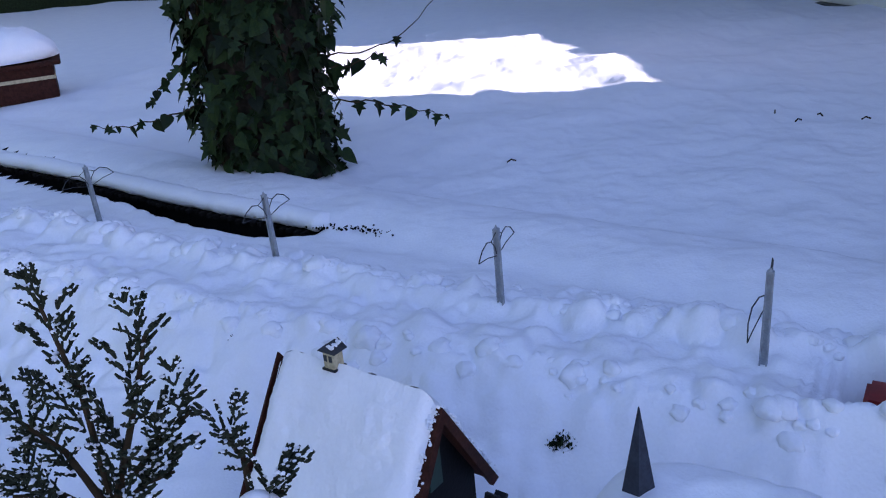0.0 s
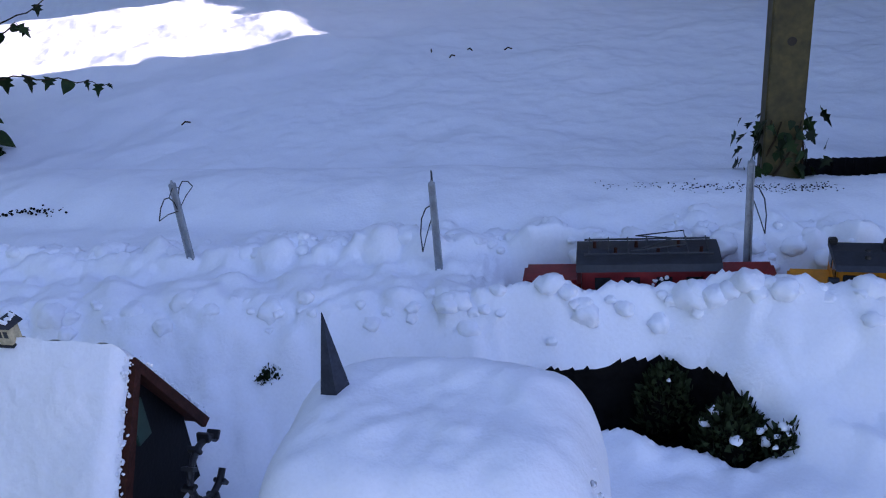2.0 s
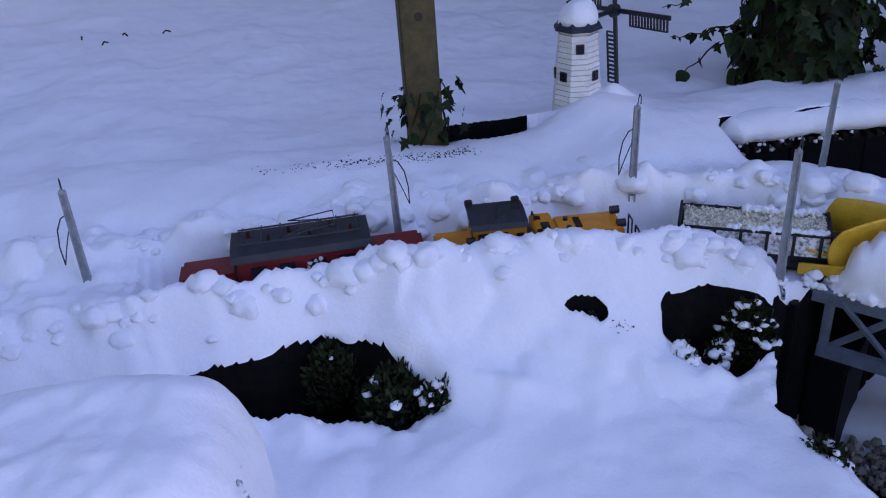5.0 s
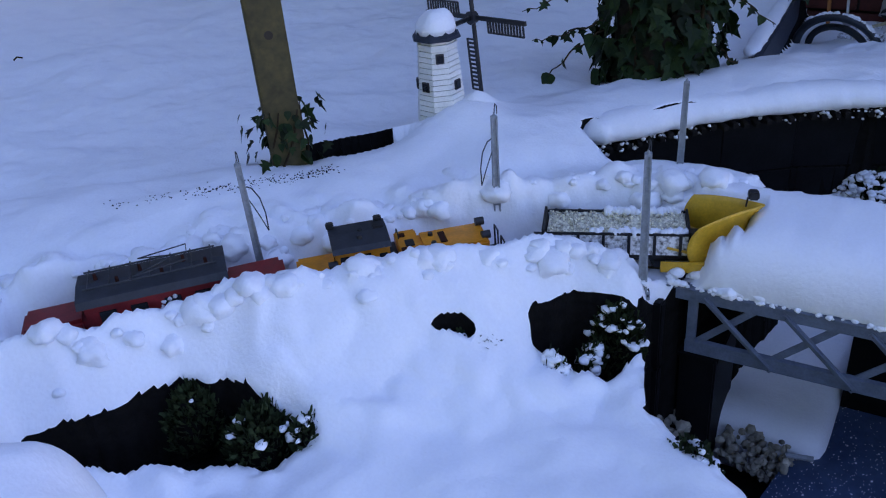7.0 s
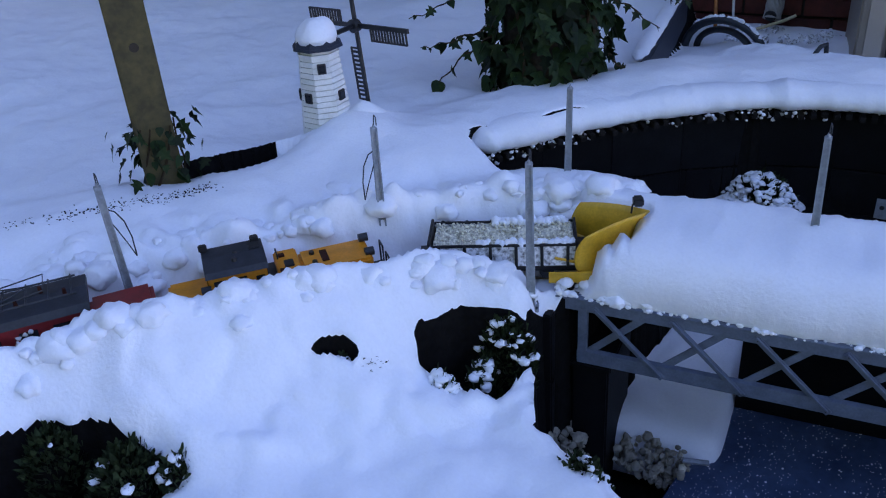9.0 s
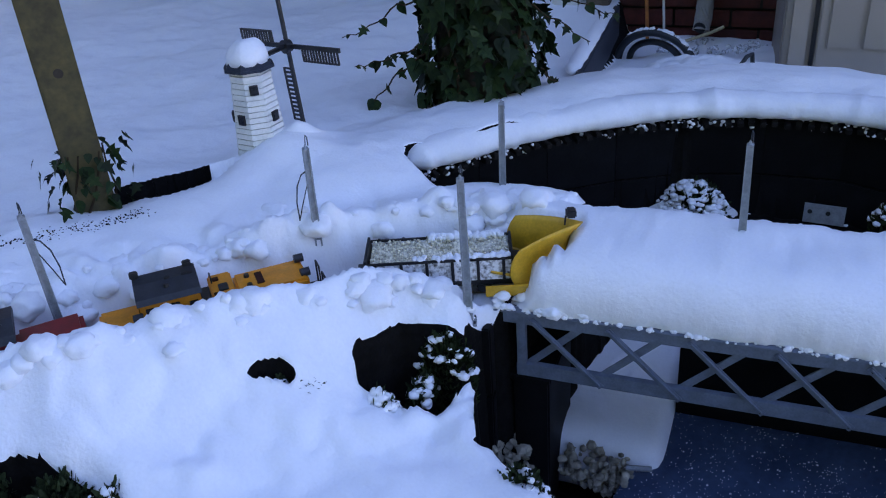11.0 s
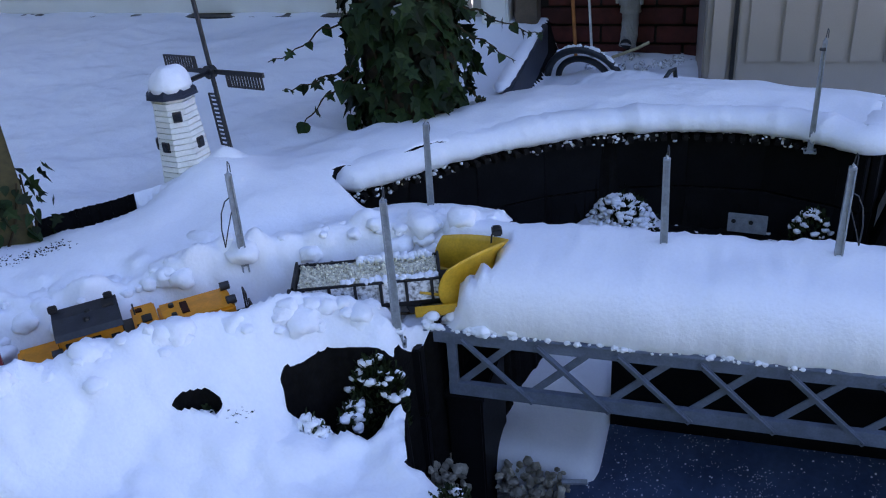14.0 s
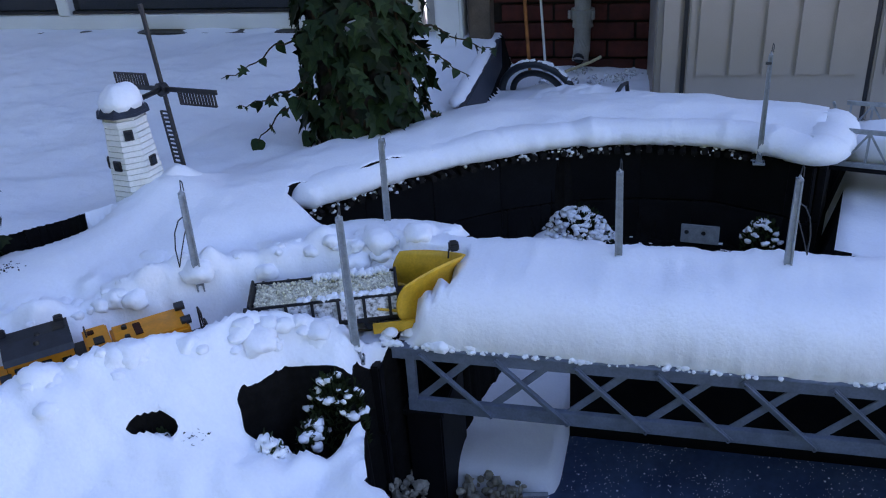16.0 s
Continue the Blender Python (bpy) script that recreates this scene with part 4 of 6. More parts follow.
def dome(name, cx, cy, a, b, yaw, z0, z1, label, category, seed=1, square=3.2, steep=2.6, rough=0.006, parent=None, kind=""):
    """A rounded cap of snow over a plan of half sizes a and b."""
    R, N = 30, 96
    bm = bmesh.new()
    ca, sa = math.cos(radians(yaw)), math.sin(radians(yaw))
    rows = []
    for i in range(1, R + 1):
        u = i / R
        row = []
        for k in range(N):
            t = 2 * math.pi * k / N
            q = (abs(math.cos(t)) ** square + abs(math.sin(t)) ** square) ** (-1 / square)
            x, y = a * q * math.cos(t) * u, b * q * math.sin(t) * u
            X, Y = cx + x * ca - y * sa, cy + x * sa + y * ca
            nz = noise.noise((X * 9, Y * 9, seed)) * 1.6 + noise.noise((X * 34, Y * 34, seed)) * 0.7
            z = z0 + (z1 - z0) * max(0.0, 1 - u ** steep) ** (1 / 2.2) + rough * nz * min(1, (1 - u) * 6 + 0.25)
            row.append(bm.verts.new((X, Y, z)))
        rows.append(row)
    top = bm.verts.new((cx, cy, z1))
    for k in range(N):
        bm.faces.new((top, rows[0][k], rows[0][(k + 1) % N]))
    for p, q in zip(rows, rows[1:]):
        for k in range(N):
            bm.faces.new((p[k], q[k], q[(k + 1) % N], p[(k + 1) % N]))
    bm.faces.new(rows[-1][::-1])
    ob = part(name, bm, SNOW, parent, smooth=True)
    return ob if parent else tagged(ob, label, category, kind=kind)


# ---- chalet hut with steep roof ----
hut = thing("chalet", pose(-0.067, 1.084, 0.17, 0, 0, math.degrees(math.atan2(-0.58, 0.81))), "red-brown timber model chalet with a snow-laden steep roof", "model house")
HW, HD, RL = 0.125, 0.20, 0.33
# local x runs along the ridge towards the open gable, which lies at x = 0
# shade put into the front gable as black; the rear gable stays brown
part("gable_wall", prism([(-HW * 0.9, -HD * 0.92), (0, -0.012), (HW * 0.9, -HD * 0.92), (HW * 0.9, -0.36), (-HW * 0.9, -0.36)], 0.012, pose(-0.035, 0, 0, 0, 0, 90)), BLACKBOARD, hut, "front gable wall, its shade put in as black")
part("rear_gable", prism([(-HW * 0.9, -HD * 0.92), (0, -0.012), (HW * 0.9, -HD * 0.92), (HW * 0.9, -0.36), (-HW * 0.9, -0.36)], 0.012, pose(-RL + 0.03, 0, 0, 0, 0, 90)), BROWN, hut)
for s in (-1, 1):
    part("side_wall", boxbm(RL - 0.07, 0.01, 0.18, -RL / 2, s * HW * 0.86, -0.27), BROWN, hut)
    part("roof_slab", prism([(0, 0.0), (s * HW, -HD), (s * HW, -HD - 0.012), (0, -0.014)], RL, pose(-RL / 2, 0, 0, 0, 0, 90)), BROWN, hut)
    part("bargeboard", prism([(0, 0.004), (s * (HW + 0.006), -HD - 0.006), (s * (HW - 0.012), -HD - 0.012), (0, -0.024)], 0.008, pose(0.004, 0, 0, 0, 0, 90)), BROWN, hut, "red-brown bargeboard")
    # snow on the slope, thick, rounded towards its rim
    bm = bmesh.new()
    U, V = 46, 34
    g = []
    for i in range(U + 1):
        row = []
        for j in range(V + 1):
            u, v = i / U, j / V
            e = min(1, min(u, 1 - u) * 14) ** 0.5 * min(1, (1 - v) * 9 + 0.08) ** 0.5
            x = -RL + 0.004 + (RL - 0.008) * u
            th = (0.022 + 0.006 * noise.noise((x * 14, v * 3, s))) * e + 0.004 * noise.noise((x * 60, v * 16, s + 4)) + 0.002
            y, z = HW * v, -HD * v
            row.append(bm.verts.new((x, s * -(-(y + th * 0.84 * min(1, v * 5))), z + th * (0.54 + 0.5 * (1 - min(1, v * 5))))))
        g.append(row)
    for i in range(U):
        for j in range(V):
            bm.faces.new((g[i][j], g[i + 1][j], g[i + 1][j + 1], g[i][j + 1]))
    bmesh.ops.recalc_face_normals(bm, faces=bm.faces)
    part("roof_snow", bm, SNOW, hut, "thick snow on the roof slope", True)
    # frosted fringe at the gable
    tagged(part("snow_fringe", speckle(bmesh.new(), 220, (0.003, 0.009), lambda r: (lambda v: (r.uniform(-0.03, 0.005), s * (HW * v + r.uniform(0, 0.008)), -HD * v + r.uniform(-0.002, 0.014)))(r.random()), 30 + s), SNOW, hut), kind="stuff")
    part("rear_bargeboard", prism([(0, 0.012), (s * (HW + 0.014), -HD - 0.004), (s * (HW - 0.004), -HD - 0.012), (0, -0.004)], 0.004, pose(-RL - 0.006, 0, 0, 0, 0, 90)), BROWN, hut)
part("shutter", boxbm(0.006, 0.034, 0.07, -0.026, 0.005, -0.12, 0.001), GREEN, hut, "green painted shutter")
wheel = part("water_wheel", tube([(0.045, 0.040 + 0.05 * math.cos(a), -0.235 + 0.05 * math.sin(a)) for a in np.linspace(0.6, 5.6, 20)], 0.006, n=8), BLACKPL, hut, "dark toothed wheel half buried in snow")
for k in range(9):
    a = 0.8 + k * 0.55
    part("paddle", boxbm(0.022, 0.016, 0.007, 0.045, 0.040 + 0.055 * math.cos(a), -0.235 + 0.055 * math.sin(a), 0.001, rx=math.degrees(a)), BLACKPL, wheel)
# small chimney house on the ridge
chim = part("chimney", boxbm(0.022, 0.024, 0.034, -0.205, 0, 0.033, 0.001), CREAM, hut, "cream chimney with a small pitched cap")
part("chimney_cap", prism([(-0.019, 0), (0, 0.014), (0.019, 0)], 0.032, pose(-0.205, 0, 0.050)), ROOFGREY, chim)
for s in (-1, 1):
    part("chimney_opening", boxbm(0.007, 0.0255, 0.011, -0.205 + s * 0.0055, 0, 0.038), BLACKPL, chim)
part("chimney_ledge", boxbm(0.028, 0.030, 0.004, -0.205, 0, 0.018, 0.001), ROOFGREY, chim)
tagged(part("cap_snow", speckle(bmesh.new(), 26, (0.005, 0.011), lambda r: (-0.205 + r.uniform(-0.014, 0.014), r.uniform(-0.014, 0.014), 0.060 + r.uniform(-0.003, 0.003)), 9), SNOW, chim), kind="stuff")

# ---- church under a rounded cap of snow ----
church = thing("chapel", pose(0.30, 0.83, -0.17, 0, 0, -31), "model chapel under a thick rounded cap of snow", "model house")
part("nave_wall", boxbm(0.38, 0.25, 0.20, 0, 0, 0.08, 0.004), CREAM, church, "cream plaster walls")
part("roof", prism([(-0.125, 0.15), (0, 0.23), (0.125, 0.15)], 0.37, pose(0, 0, 0, 0, 0, 90)), SLATE, church)
spire = part("spire", cyl(bmesh.new(), 0.026, 0.0008, 0.155, pose(-0.142, 0.035, 0.262, 0, 0, 20), 4), SLATE, church, "slate-grey pointed spire")
part("spire_base", boxbm(0.036, 0.036, 0.05, -0.142, 0.035, 0.235, 0.002, rz=65), SLATE, spire)
dome("chapel_snow", 0.295, 0.815, 0.247, 0.192, -31, -0.165, 0.125, "thick rounded cap of snow on the chapel roof", "snow", 3, 4.6, 7.0, 0.007)
tagged(part("snow_crust", speckle(bmesh.new(), 60, (0.006, 0.014), lambda r: (0.232 + r.uniform(-0.01, 0.010), r.uniform(-0.17, -0.04), r.uniform(0.06, 0.235)), 12), SNOW_THIN, church), kind="stuff")

# ---- windmill ornament ----
mill = thing("windmill", pose(1.80, 1.268, 0.0, 0, 0, -42), "white boarded octagonal garden windmill with black sails", "windmill")
tower = part("tower", cyl(bmesh.new(), 0.064, 0.046, 0.212, pose(0, 0, 0.015, 0, 0, 22.5), 8), WHITEPAINT, mill)
for k in range(15):
    z = 0.022 + k * 0.0138
    r = 0.0668 - 0.0185 * (z - 0.015) / 0.212
    part("clapboard", cyl(bmesh.new(), r + 0.0035, r + 0.0005, 0.0108, pose(0, 0, z, 0, 0, 22.5), 8), WHITEPAINT, tower)
part("cornice_ring", cyl(bmesh.new(), 0.052, 0.054, 0.008, pose(0, 0, 0.222, 0, 0, 22.5), 8), WHITEPAINT, mill)
part("collar", cyl(bmesh.new(), 0.048, 0.046, 0.016, pose(0, 0, 0.23, 0, 0, 22.5), 8), WHITEPAINT, mill)
cap = part("cap", cyl(bmesh.new(), 0.060, 0.047, 0.022, pose(0, 0, 0.244, 0, 0, 22.5), 8), SLATE, mill, "dark slate cap edge")
part("cap_eave", cyl(bmesh.new(), 0.064, 0.061, 0.006, pose(0, 0, 0.24, 0, 0, 22.5), 8), SLATE, cap)
for ang, z in ((-90, 0.197), (-45, 0.125), (-135, 0.125), (180, 0.125)):
    a = radians(ang)
    w = part("window", boxbm(0.006, 0.021, 0.025, 0, 0, 0, 0.001), BLACKPL, tower)
    rr = (0.0668 - 0.0185 * (z - 0.015) / 0.212) * 0.925 + 0.004
    w.matrix_local = pose(rr * math.cos(a), rr * math.sin(a), z, 0, 0, ang)
    part("pane", boxbm(0.002, 0.015, 0.018, 0.003, 0, 0), GLASSY, w)
# sails on a short shaft
HUB = Vector((0.093, 0.066, 0.258))
sails = part("hub", cyl(bmesh.new(), 0.017, 0.015, 0.02, Matrix.Translation(HUB) @ pose(0, 0, 0, 0, 90, 31), 16), BLACKPL, mill)
part("shaft", tube([(0.04, 0.0, 0.262), (HUB.x, HUB.y, HUB.z)], 0.006), BLACKPL, mill)
SAILS = Matrix.Translation(HUB) @ pose(0, 0, 0, 0, 0, 31)
for ang in (-5, 85, 175, 265):
    m = SAILS @ pose(0.012, 0, 0, ang, 0, 0)
    bm = bmesh.new()
    box(bm, 0.006, 0.011, 0.195, m @ pose(0, 0, 0.105))
    part("spar", bm, BLACKPL, sails)
    if ang == -5:
        continue
    sl = bmesh.new()
    box(sl, 0.004, 0.004, 0.135, m @ pose(0, -0.034, 0.125))
    box(sl, 0.004, 0.034, 0.004, m @ pose(0, -0.018, 0.058))
    box(sl, 0.004, 0.034, 0.004, m @ pose(0, -0.018, 0.192))
    fr = part("sail_frame", sl, BLACKPL, sails)
    for k in range(11):
        part("slat", box(bmesh.new(), 0.003, 0.03, 0.0055, m @ pose(0, -0.018, 0.068 + k * 0.0112)), BLACKPL, fr)
dome("windmill_snow", 1.80, 1.268, 0.051, 0.051, 0, 0.254, 0.306, "white cap of snow on the windmill", "snow", 8, 2.0, 2.0, 0.009)
dome("snow_drift", 1.845, 1.185, 0.11, 0.085, -35, -0.06, 0.10, "soft snow drift against the windmill", "snow", 9, 2.0, 1.3, 0.004)


# ---- ivy ----
def leaf_mesh(name, lobes):
    """A folded ivy leaf, one unit long, stalk at the origin, tip along x."""
    bm = bmesh.new()
    half = [(0.0, 0.0), (-0.12, 0.17), (-0.02, 0.50), (0.17, 0.25), (0.36, 0.50), (0.47, 0.19), (0.72, 0.12), (1.0, 0.0)] if lobes else [(0.0, 0.0), (-0.06, 0.22), (0.08, 0.42), (0.32, 0.42), (0.60, 0.28), (0.82, 0.12), (1.0, 0.0)]
    ridge = [bm.verts.new((x, 0, 0)) for x, y in half]
    for s in (-1, 1):
        edge = [bm.verts.new((x, s * y, 0.16 * y - 0.10 * x * x)) if y else ridge[i] for i, (x, y) in enumerate(half)]
        for i in range(len(half) - 1):
            f = [ridge[i], ridge[i + 1], edge[i + 1], edge[i]]
            f = list(dict.fromkeys(f))
            if len(f) > 2:
                bm.faces.new(f if s > 0 else f[::-1])
    for v in bm.verts:
        if v.co.y == 0:
            v.co.z -= 0.10 * v.co.x ** 2
    me = bpy.data.meshes.new(name)
    bmesh.ops.recalc_face_normals(bm, faces=bm.faces)
    bm.to_mesh(me)
    bm.free()
    me.materials.append(IVY)
    return me


LEAVES = [leaf_mesh("ivy_leaf_lobed", True), leaf_mesh("ivy_leaf_plain", False)]


def leaf_arrays(me):
    return [v.co.copy() for v in me.vertices], [list(p.vertices) for p in me.polygons]


LEAF_DATA = [leaf_arrays(m) for m in LEAVES]


def leaf_pose(p, out, r, size, hang=0.9):
    """A leaf at p that faces outwards and hangs its tip down."""
    out = Vector(out).normalized()
    tip = Vector((r.uniform(-0.8, 0.8), r.uniform(-0.8, 0.8), -hang)) + out * r.uniform(0.0, 0.9)
    tip = (tip - out * tip.dot(out) * 0.4).normalized()
    nrm = (out + Vector((r.uniform(-0.8, 0.8), r.uniform(-0.8, 0.8), r.uniform(-0.4, 0.9)))).normalized()
    side = nrm.cross(tip).normalized()
    nrm = tip.cross(side)
    m = Matrix((tip, side, nrm)).transposed().to_4x4()
    m.translation = p
    return m @ Matrix.Scale(size, 4)


def joined_leaves(name, poses, parent, rr):
    vs, fs = [], []
    for m in poses:
        v, f = LEAF_DATA[0 if rr.random() < 0.8 else 1]
        o = len(vs)
        vs += [m @ c for c in v]
        fs += [[i + o for i in q] for q in f]
    me = bpy.data.meshes.new(name)
    me.from_pydata([tuple(v) for v in vs], [], fs)
    me.materials.append(IVY)
    ob = new(name, me)
    ob.parent = parent
    return tagged(ob, kind="stuff")


def ivy_stump(x, y, z, r0, r1, h, seed, label, size, count, single, shoots):
    rr = random.Random(seed)
    st = thing("ivy_stump", pose(x, y, z), label, "tree stump")
    bm = bmesh.new()
    rings = []
    for i in range(13):
        v = i / 12
        rad = (r0 + (r1 - r0) * v + 0.35 * r0 * math.exp(-v * 14)) * 0.86
        rings.append([bm.verts.new((rad * (1 + 0.10 * noise.noise((math.cos(a) * 2, math.sin(a) * 2, v * 3 + seed))) * math.cos(a), rad * (1 + 0.10 * noise.noise((math.cos(a) * 2, math.sin(a) * 2, v * 3 + seed))) * math.sin(a), h * v))
                      for a in [2 * math.pi * k / 20 for k in range(20)]])
    for a, b in zip(rings, rings[1:]):
        for k in range(20):
            bm.faces.new((a[k], a[(k + 1) % 20], b[(k + 1) % 20], b[k]))
    bm.faces.new(rings[-1])
    part("trunk", bm, BARK, st, "dark bark", True)
    for k in range(9):
        a = rr.uniform(0, 6.28)
        pts = []
        for i in range(9):
            v = i / 8
            rad = (r0 + (r1 - r0) * v) * 0.92
            pts.append((rad * math.cos(a + 0.25 * math.sin(v * 5 + k)), rad * math.sin(a + 0.25 * math.sin(v * 5 + k)), h * v))
        part("ivy_stem", tube(pts, 0.006, n=5, r1=0.003), STEM, st)
    poses, singles = [], []
    for k in range(count + single):
        v = rr.random() ** 0.9
        a = rr.uniform(0, 2 * math.pi)
        lump = 1 + 0.28 * noise.noise((math.cos(a) * 2.2 + seed, math.sin(a) * 2.2, v * 5))
        rad = (r0 + (r1 - r0) * v) * lump * rr.uniform(0.84, 1.14)
        p = Vector((rad * math.cos(a), rad * math.sin(a), 0.01 + h * v))
        m = leaf_pose(p, (math.cos(a), math.sin(a), 0.35), rr, size * rr.uniform(0.55, 1.25))
        (singles if k < single else poses).append(m)
    joined_leaves("ivy_leaves", poses, st, rr)
    for m in singles:
        ob = new("ivy_leaf", LEAVES[rr.randrange(2)])
        ob.parent = st
        ob.matrix_local = m
    for pts, n, ls in shoots:
        inv = Vector((x, y, z))
        loc = [Vector(p) - inv for p in pts]
        fine = []
        for i in range(len(loc) - 1):
            for u in (0, 0.25, 0.5, 0.75):
                q = loc[i].lerp(loc[i + 1], u)
                fine.append(q + Vector((0, 0, 0.006 * math.sin(7 * (i + u)))))
        fine.append(loc[-1])
        sh = part("ivy_shoot", tube(fine, 0.0032, n=5, r1=0.0012), STEM, st)
        for k in range(n):
            u = (k + 0.6) / n * (len(fine) - 1)
            q = fine[int(u)].lerp(fine[min(int(u) + 1, len(fine) - 1)], u - int(u))
            ob = new("ivy_leaf", LEAVES[rr.randrange(2)])
            ob.parent = sh
            ob.matrix_local = leaf_pose(q, (rr.uniform(-0.4, 0.4) - x * 0.2, -0.8, 0.5), rr, ls * rr.uniform(0.6, 1.3) * (1.15 - 0.5 * k / n))
    return st


ivy_stump(-0.71, 3.13, -0.12, 0.205, 0.275, 1.3, 3, "thick tree stump wrapped in dark green ivy", 0.062, 1900, 290,
          [([(-0.45, 3.0, 0.25), (-0.33, 3.02, 0.235), (-0.20, 3.08, 0.19), (-0.10, 3.12, 0.15), (-0.04, 3.15, 0.12)], 8, 0.05),
           ([(-0.88, 2.97, 0.29), (-1.0, 2.94, 0.26), (-1.1, 2.92, 0.245), (-1.19, 2.9, 0.24), (-1.265, 2.87, 0.26)], 9, 0.05),
           ([(-0.90, 2.97, 0.46), (-0.98, 2.95, 0.40), (-1.03, 2.94, 0.35), (-1.07, 2.92, 0.305)], 8, 0.045),
           ([(-0.45, 3.05, 0.40), (-0.30, 3.1, 0.40), (-0.18, 3.13, 0.44), (-0.06, 3.16, 0.55)], 1, 0.03),
           ([(-0.44, 3.03, 0.36), (-0.36, 3.06, 0.36), (-0.28, 3.08, 0.39), (-0.25, 3.1, 0.36)], 6, 0.06)])
ivy_stump(2.41, 0.985, -0.08, 0.14, 0.165, 0.78, 5, "ivy-covered tree stump behind the rear track", 0.052, 1000, 280,
          [([(2.30, 1.08, 0.30), (2.26, 1.15, 0.285), (2.22, 1.22, 0.23), (2.18, 1.29, 0.205)], 5, 0.03),
           ([(2.30, 1.09, 0.175), (2.26, 1.16, 0.15), (2.22, 1.22, 0.13), (2.194, 1.268, 0.122)], 9, 0.03),
           ([(2.29, 1.09, 0.15), (2.25, 1.16, 0.10), (2.22, 1.22, 0.03), (2.2, 1.265, -0.03)], 5, 0.045),
           ([(2.43, 0.85, 0.33), (2.47, 0.79, 0.30), (2.52, 0.71, 0.25), (2.56, 0.64, 0.22)], 10, 0.034),
           ([(2.43, 0.85, 0.27), (2.47, 0.78, 0.22), (2.52, 0.705, 0.155)], 7, 0.032),
           ([(2.45, 0.82, 0.09), (2.47, 0.79, 0.05), (2.49, 0.755, 0.025)], 5, 0.03),
           ([(2.43, 0.85, 0.40), (2.46, 0.79, 0.40), (2.50, 0.73, 0.41), (2.54, 0.67, 0.43)], 8, 0.034)])
dome("stump_snow", 2.32, 0.93, 0.035, 0.05, 20, 0.30, 0.37, "patch of snow caught among ivy leaves", "snow", 12, 2, 2, 0.008)

# ---- garden post with ivy at its foot ----
post = thing("garden_post", pose(1.415, 1.425, -0.12, 0, 0, -32), "weathered green-brown square timber garden post", "post")
part("shaft", boxbm(0.085, 0.074, 1.7, -0.006, 0, 0.85, 0.004), POSTWOOD, post)
part("knot", cyl(bmesh.new(), 0.010, 0.010, 0.003, pose(-0.004, -0.0365, 0.455, 90, 0, 0), 16), KNOT, post)
rr = random.Random(12)
for k in range(7):
    a = rr.uniform(0, 6.28)
    pts = [(0.045 * math.cos(a + 0.3 * i) + rr.uniform(-0.008, 0.008), 0.045 * math.sin(a + 0.3 * i) - 0.004, 0.05 + i * 0.045) for i in range(6)]
    part("ivy_stem", tube(pts, 0.004, n=5, r1=0.002), STEM, post)
for k in range(110):
    a = rr.uniform(0, 6.28)
    rad = rr.uniform(0.05, 0.125) if k % 2 == 0 else rr.uniform(0.045, 0.06)
    ob = new("ivy_leaf", LEAVES[k % 2])
    ob.parent = post
    ob.matrix_local = leaf_pose(Vector((rad * math.cos(a), rad * math.sin(a), rr.uniform(0.05, 0.29))), (math.cos(a), math.sin(a), 0.4), rr, rr.uniform(0.018, 0.042))


# ---- conifers with snow on the sprays ----
def frond(bm_leaf, bm_snow, base, tip, rr, width):
    """A flat, feathery spray along a curved stem."""
    b, t = Vector(base), Vector(tip)
    d = t - b
    L = d.length
    side = d.cross(Vector((0, 0, 1))).normalized()
    n = max(3, int(L / 0.0075))
    for i in range(n):
        u = (i + 0.5) / n
        p = b + d * u + Vector((0, 0, 0.03 * math.sin(u * 2.6)))
        ln = width * (1 - 0.75 * u) * rr.uniform(0.7, 1.15) + 0.008
        for s in (-1, 1):
            tipv = p + side * s * ln * 0.75 + d.normalized() * ln * 0.75 + Vector((0, 0, rr.uniform(-0.2, 0.25) * ln))
            tube([p, p.lerp(tipv, 0.5) + Vector((0, 0, 0.1 * ln)), tipv], 0.0018, bm_leaf, 4, 0.001)
            for q in range(2):
                c = p.lerp(tipv, 0.35 + 0.3 * q)
                e = c + d.normalized() * ln * 0.4 + side * s * ln * 0.12 * rr.uniform(-1, 1)
                tube([c, e], 0.002, bm_leaf, 4, 0.0012)
            if rr.random() < 0.8:
                c = p.lerp(tipv, rr.uniform(0.1, 0.9)) + Vector((0, 0, 0.003))
                bmesh.ops.create_icosphere(bm_snow, subdivisions=1, radius=rr.uniform(0.001, 0.0028), matrix=Matrix.Translation(c) @ Matrix.Diagonal((1.5, 1.3, 0.7, 1)))


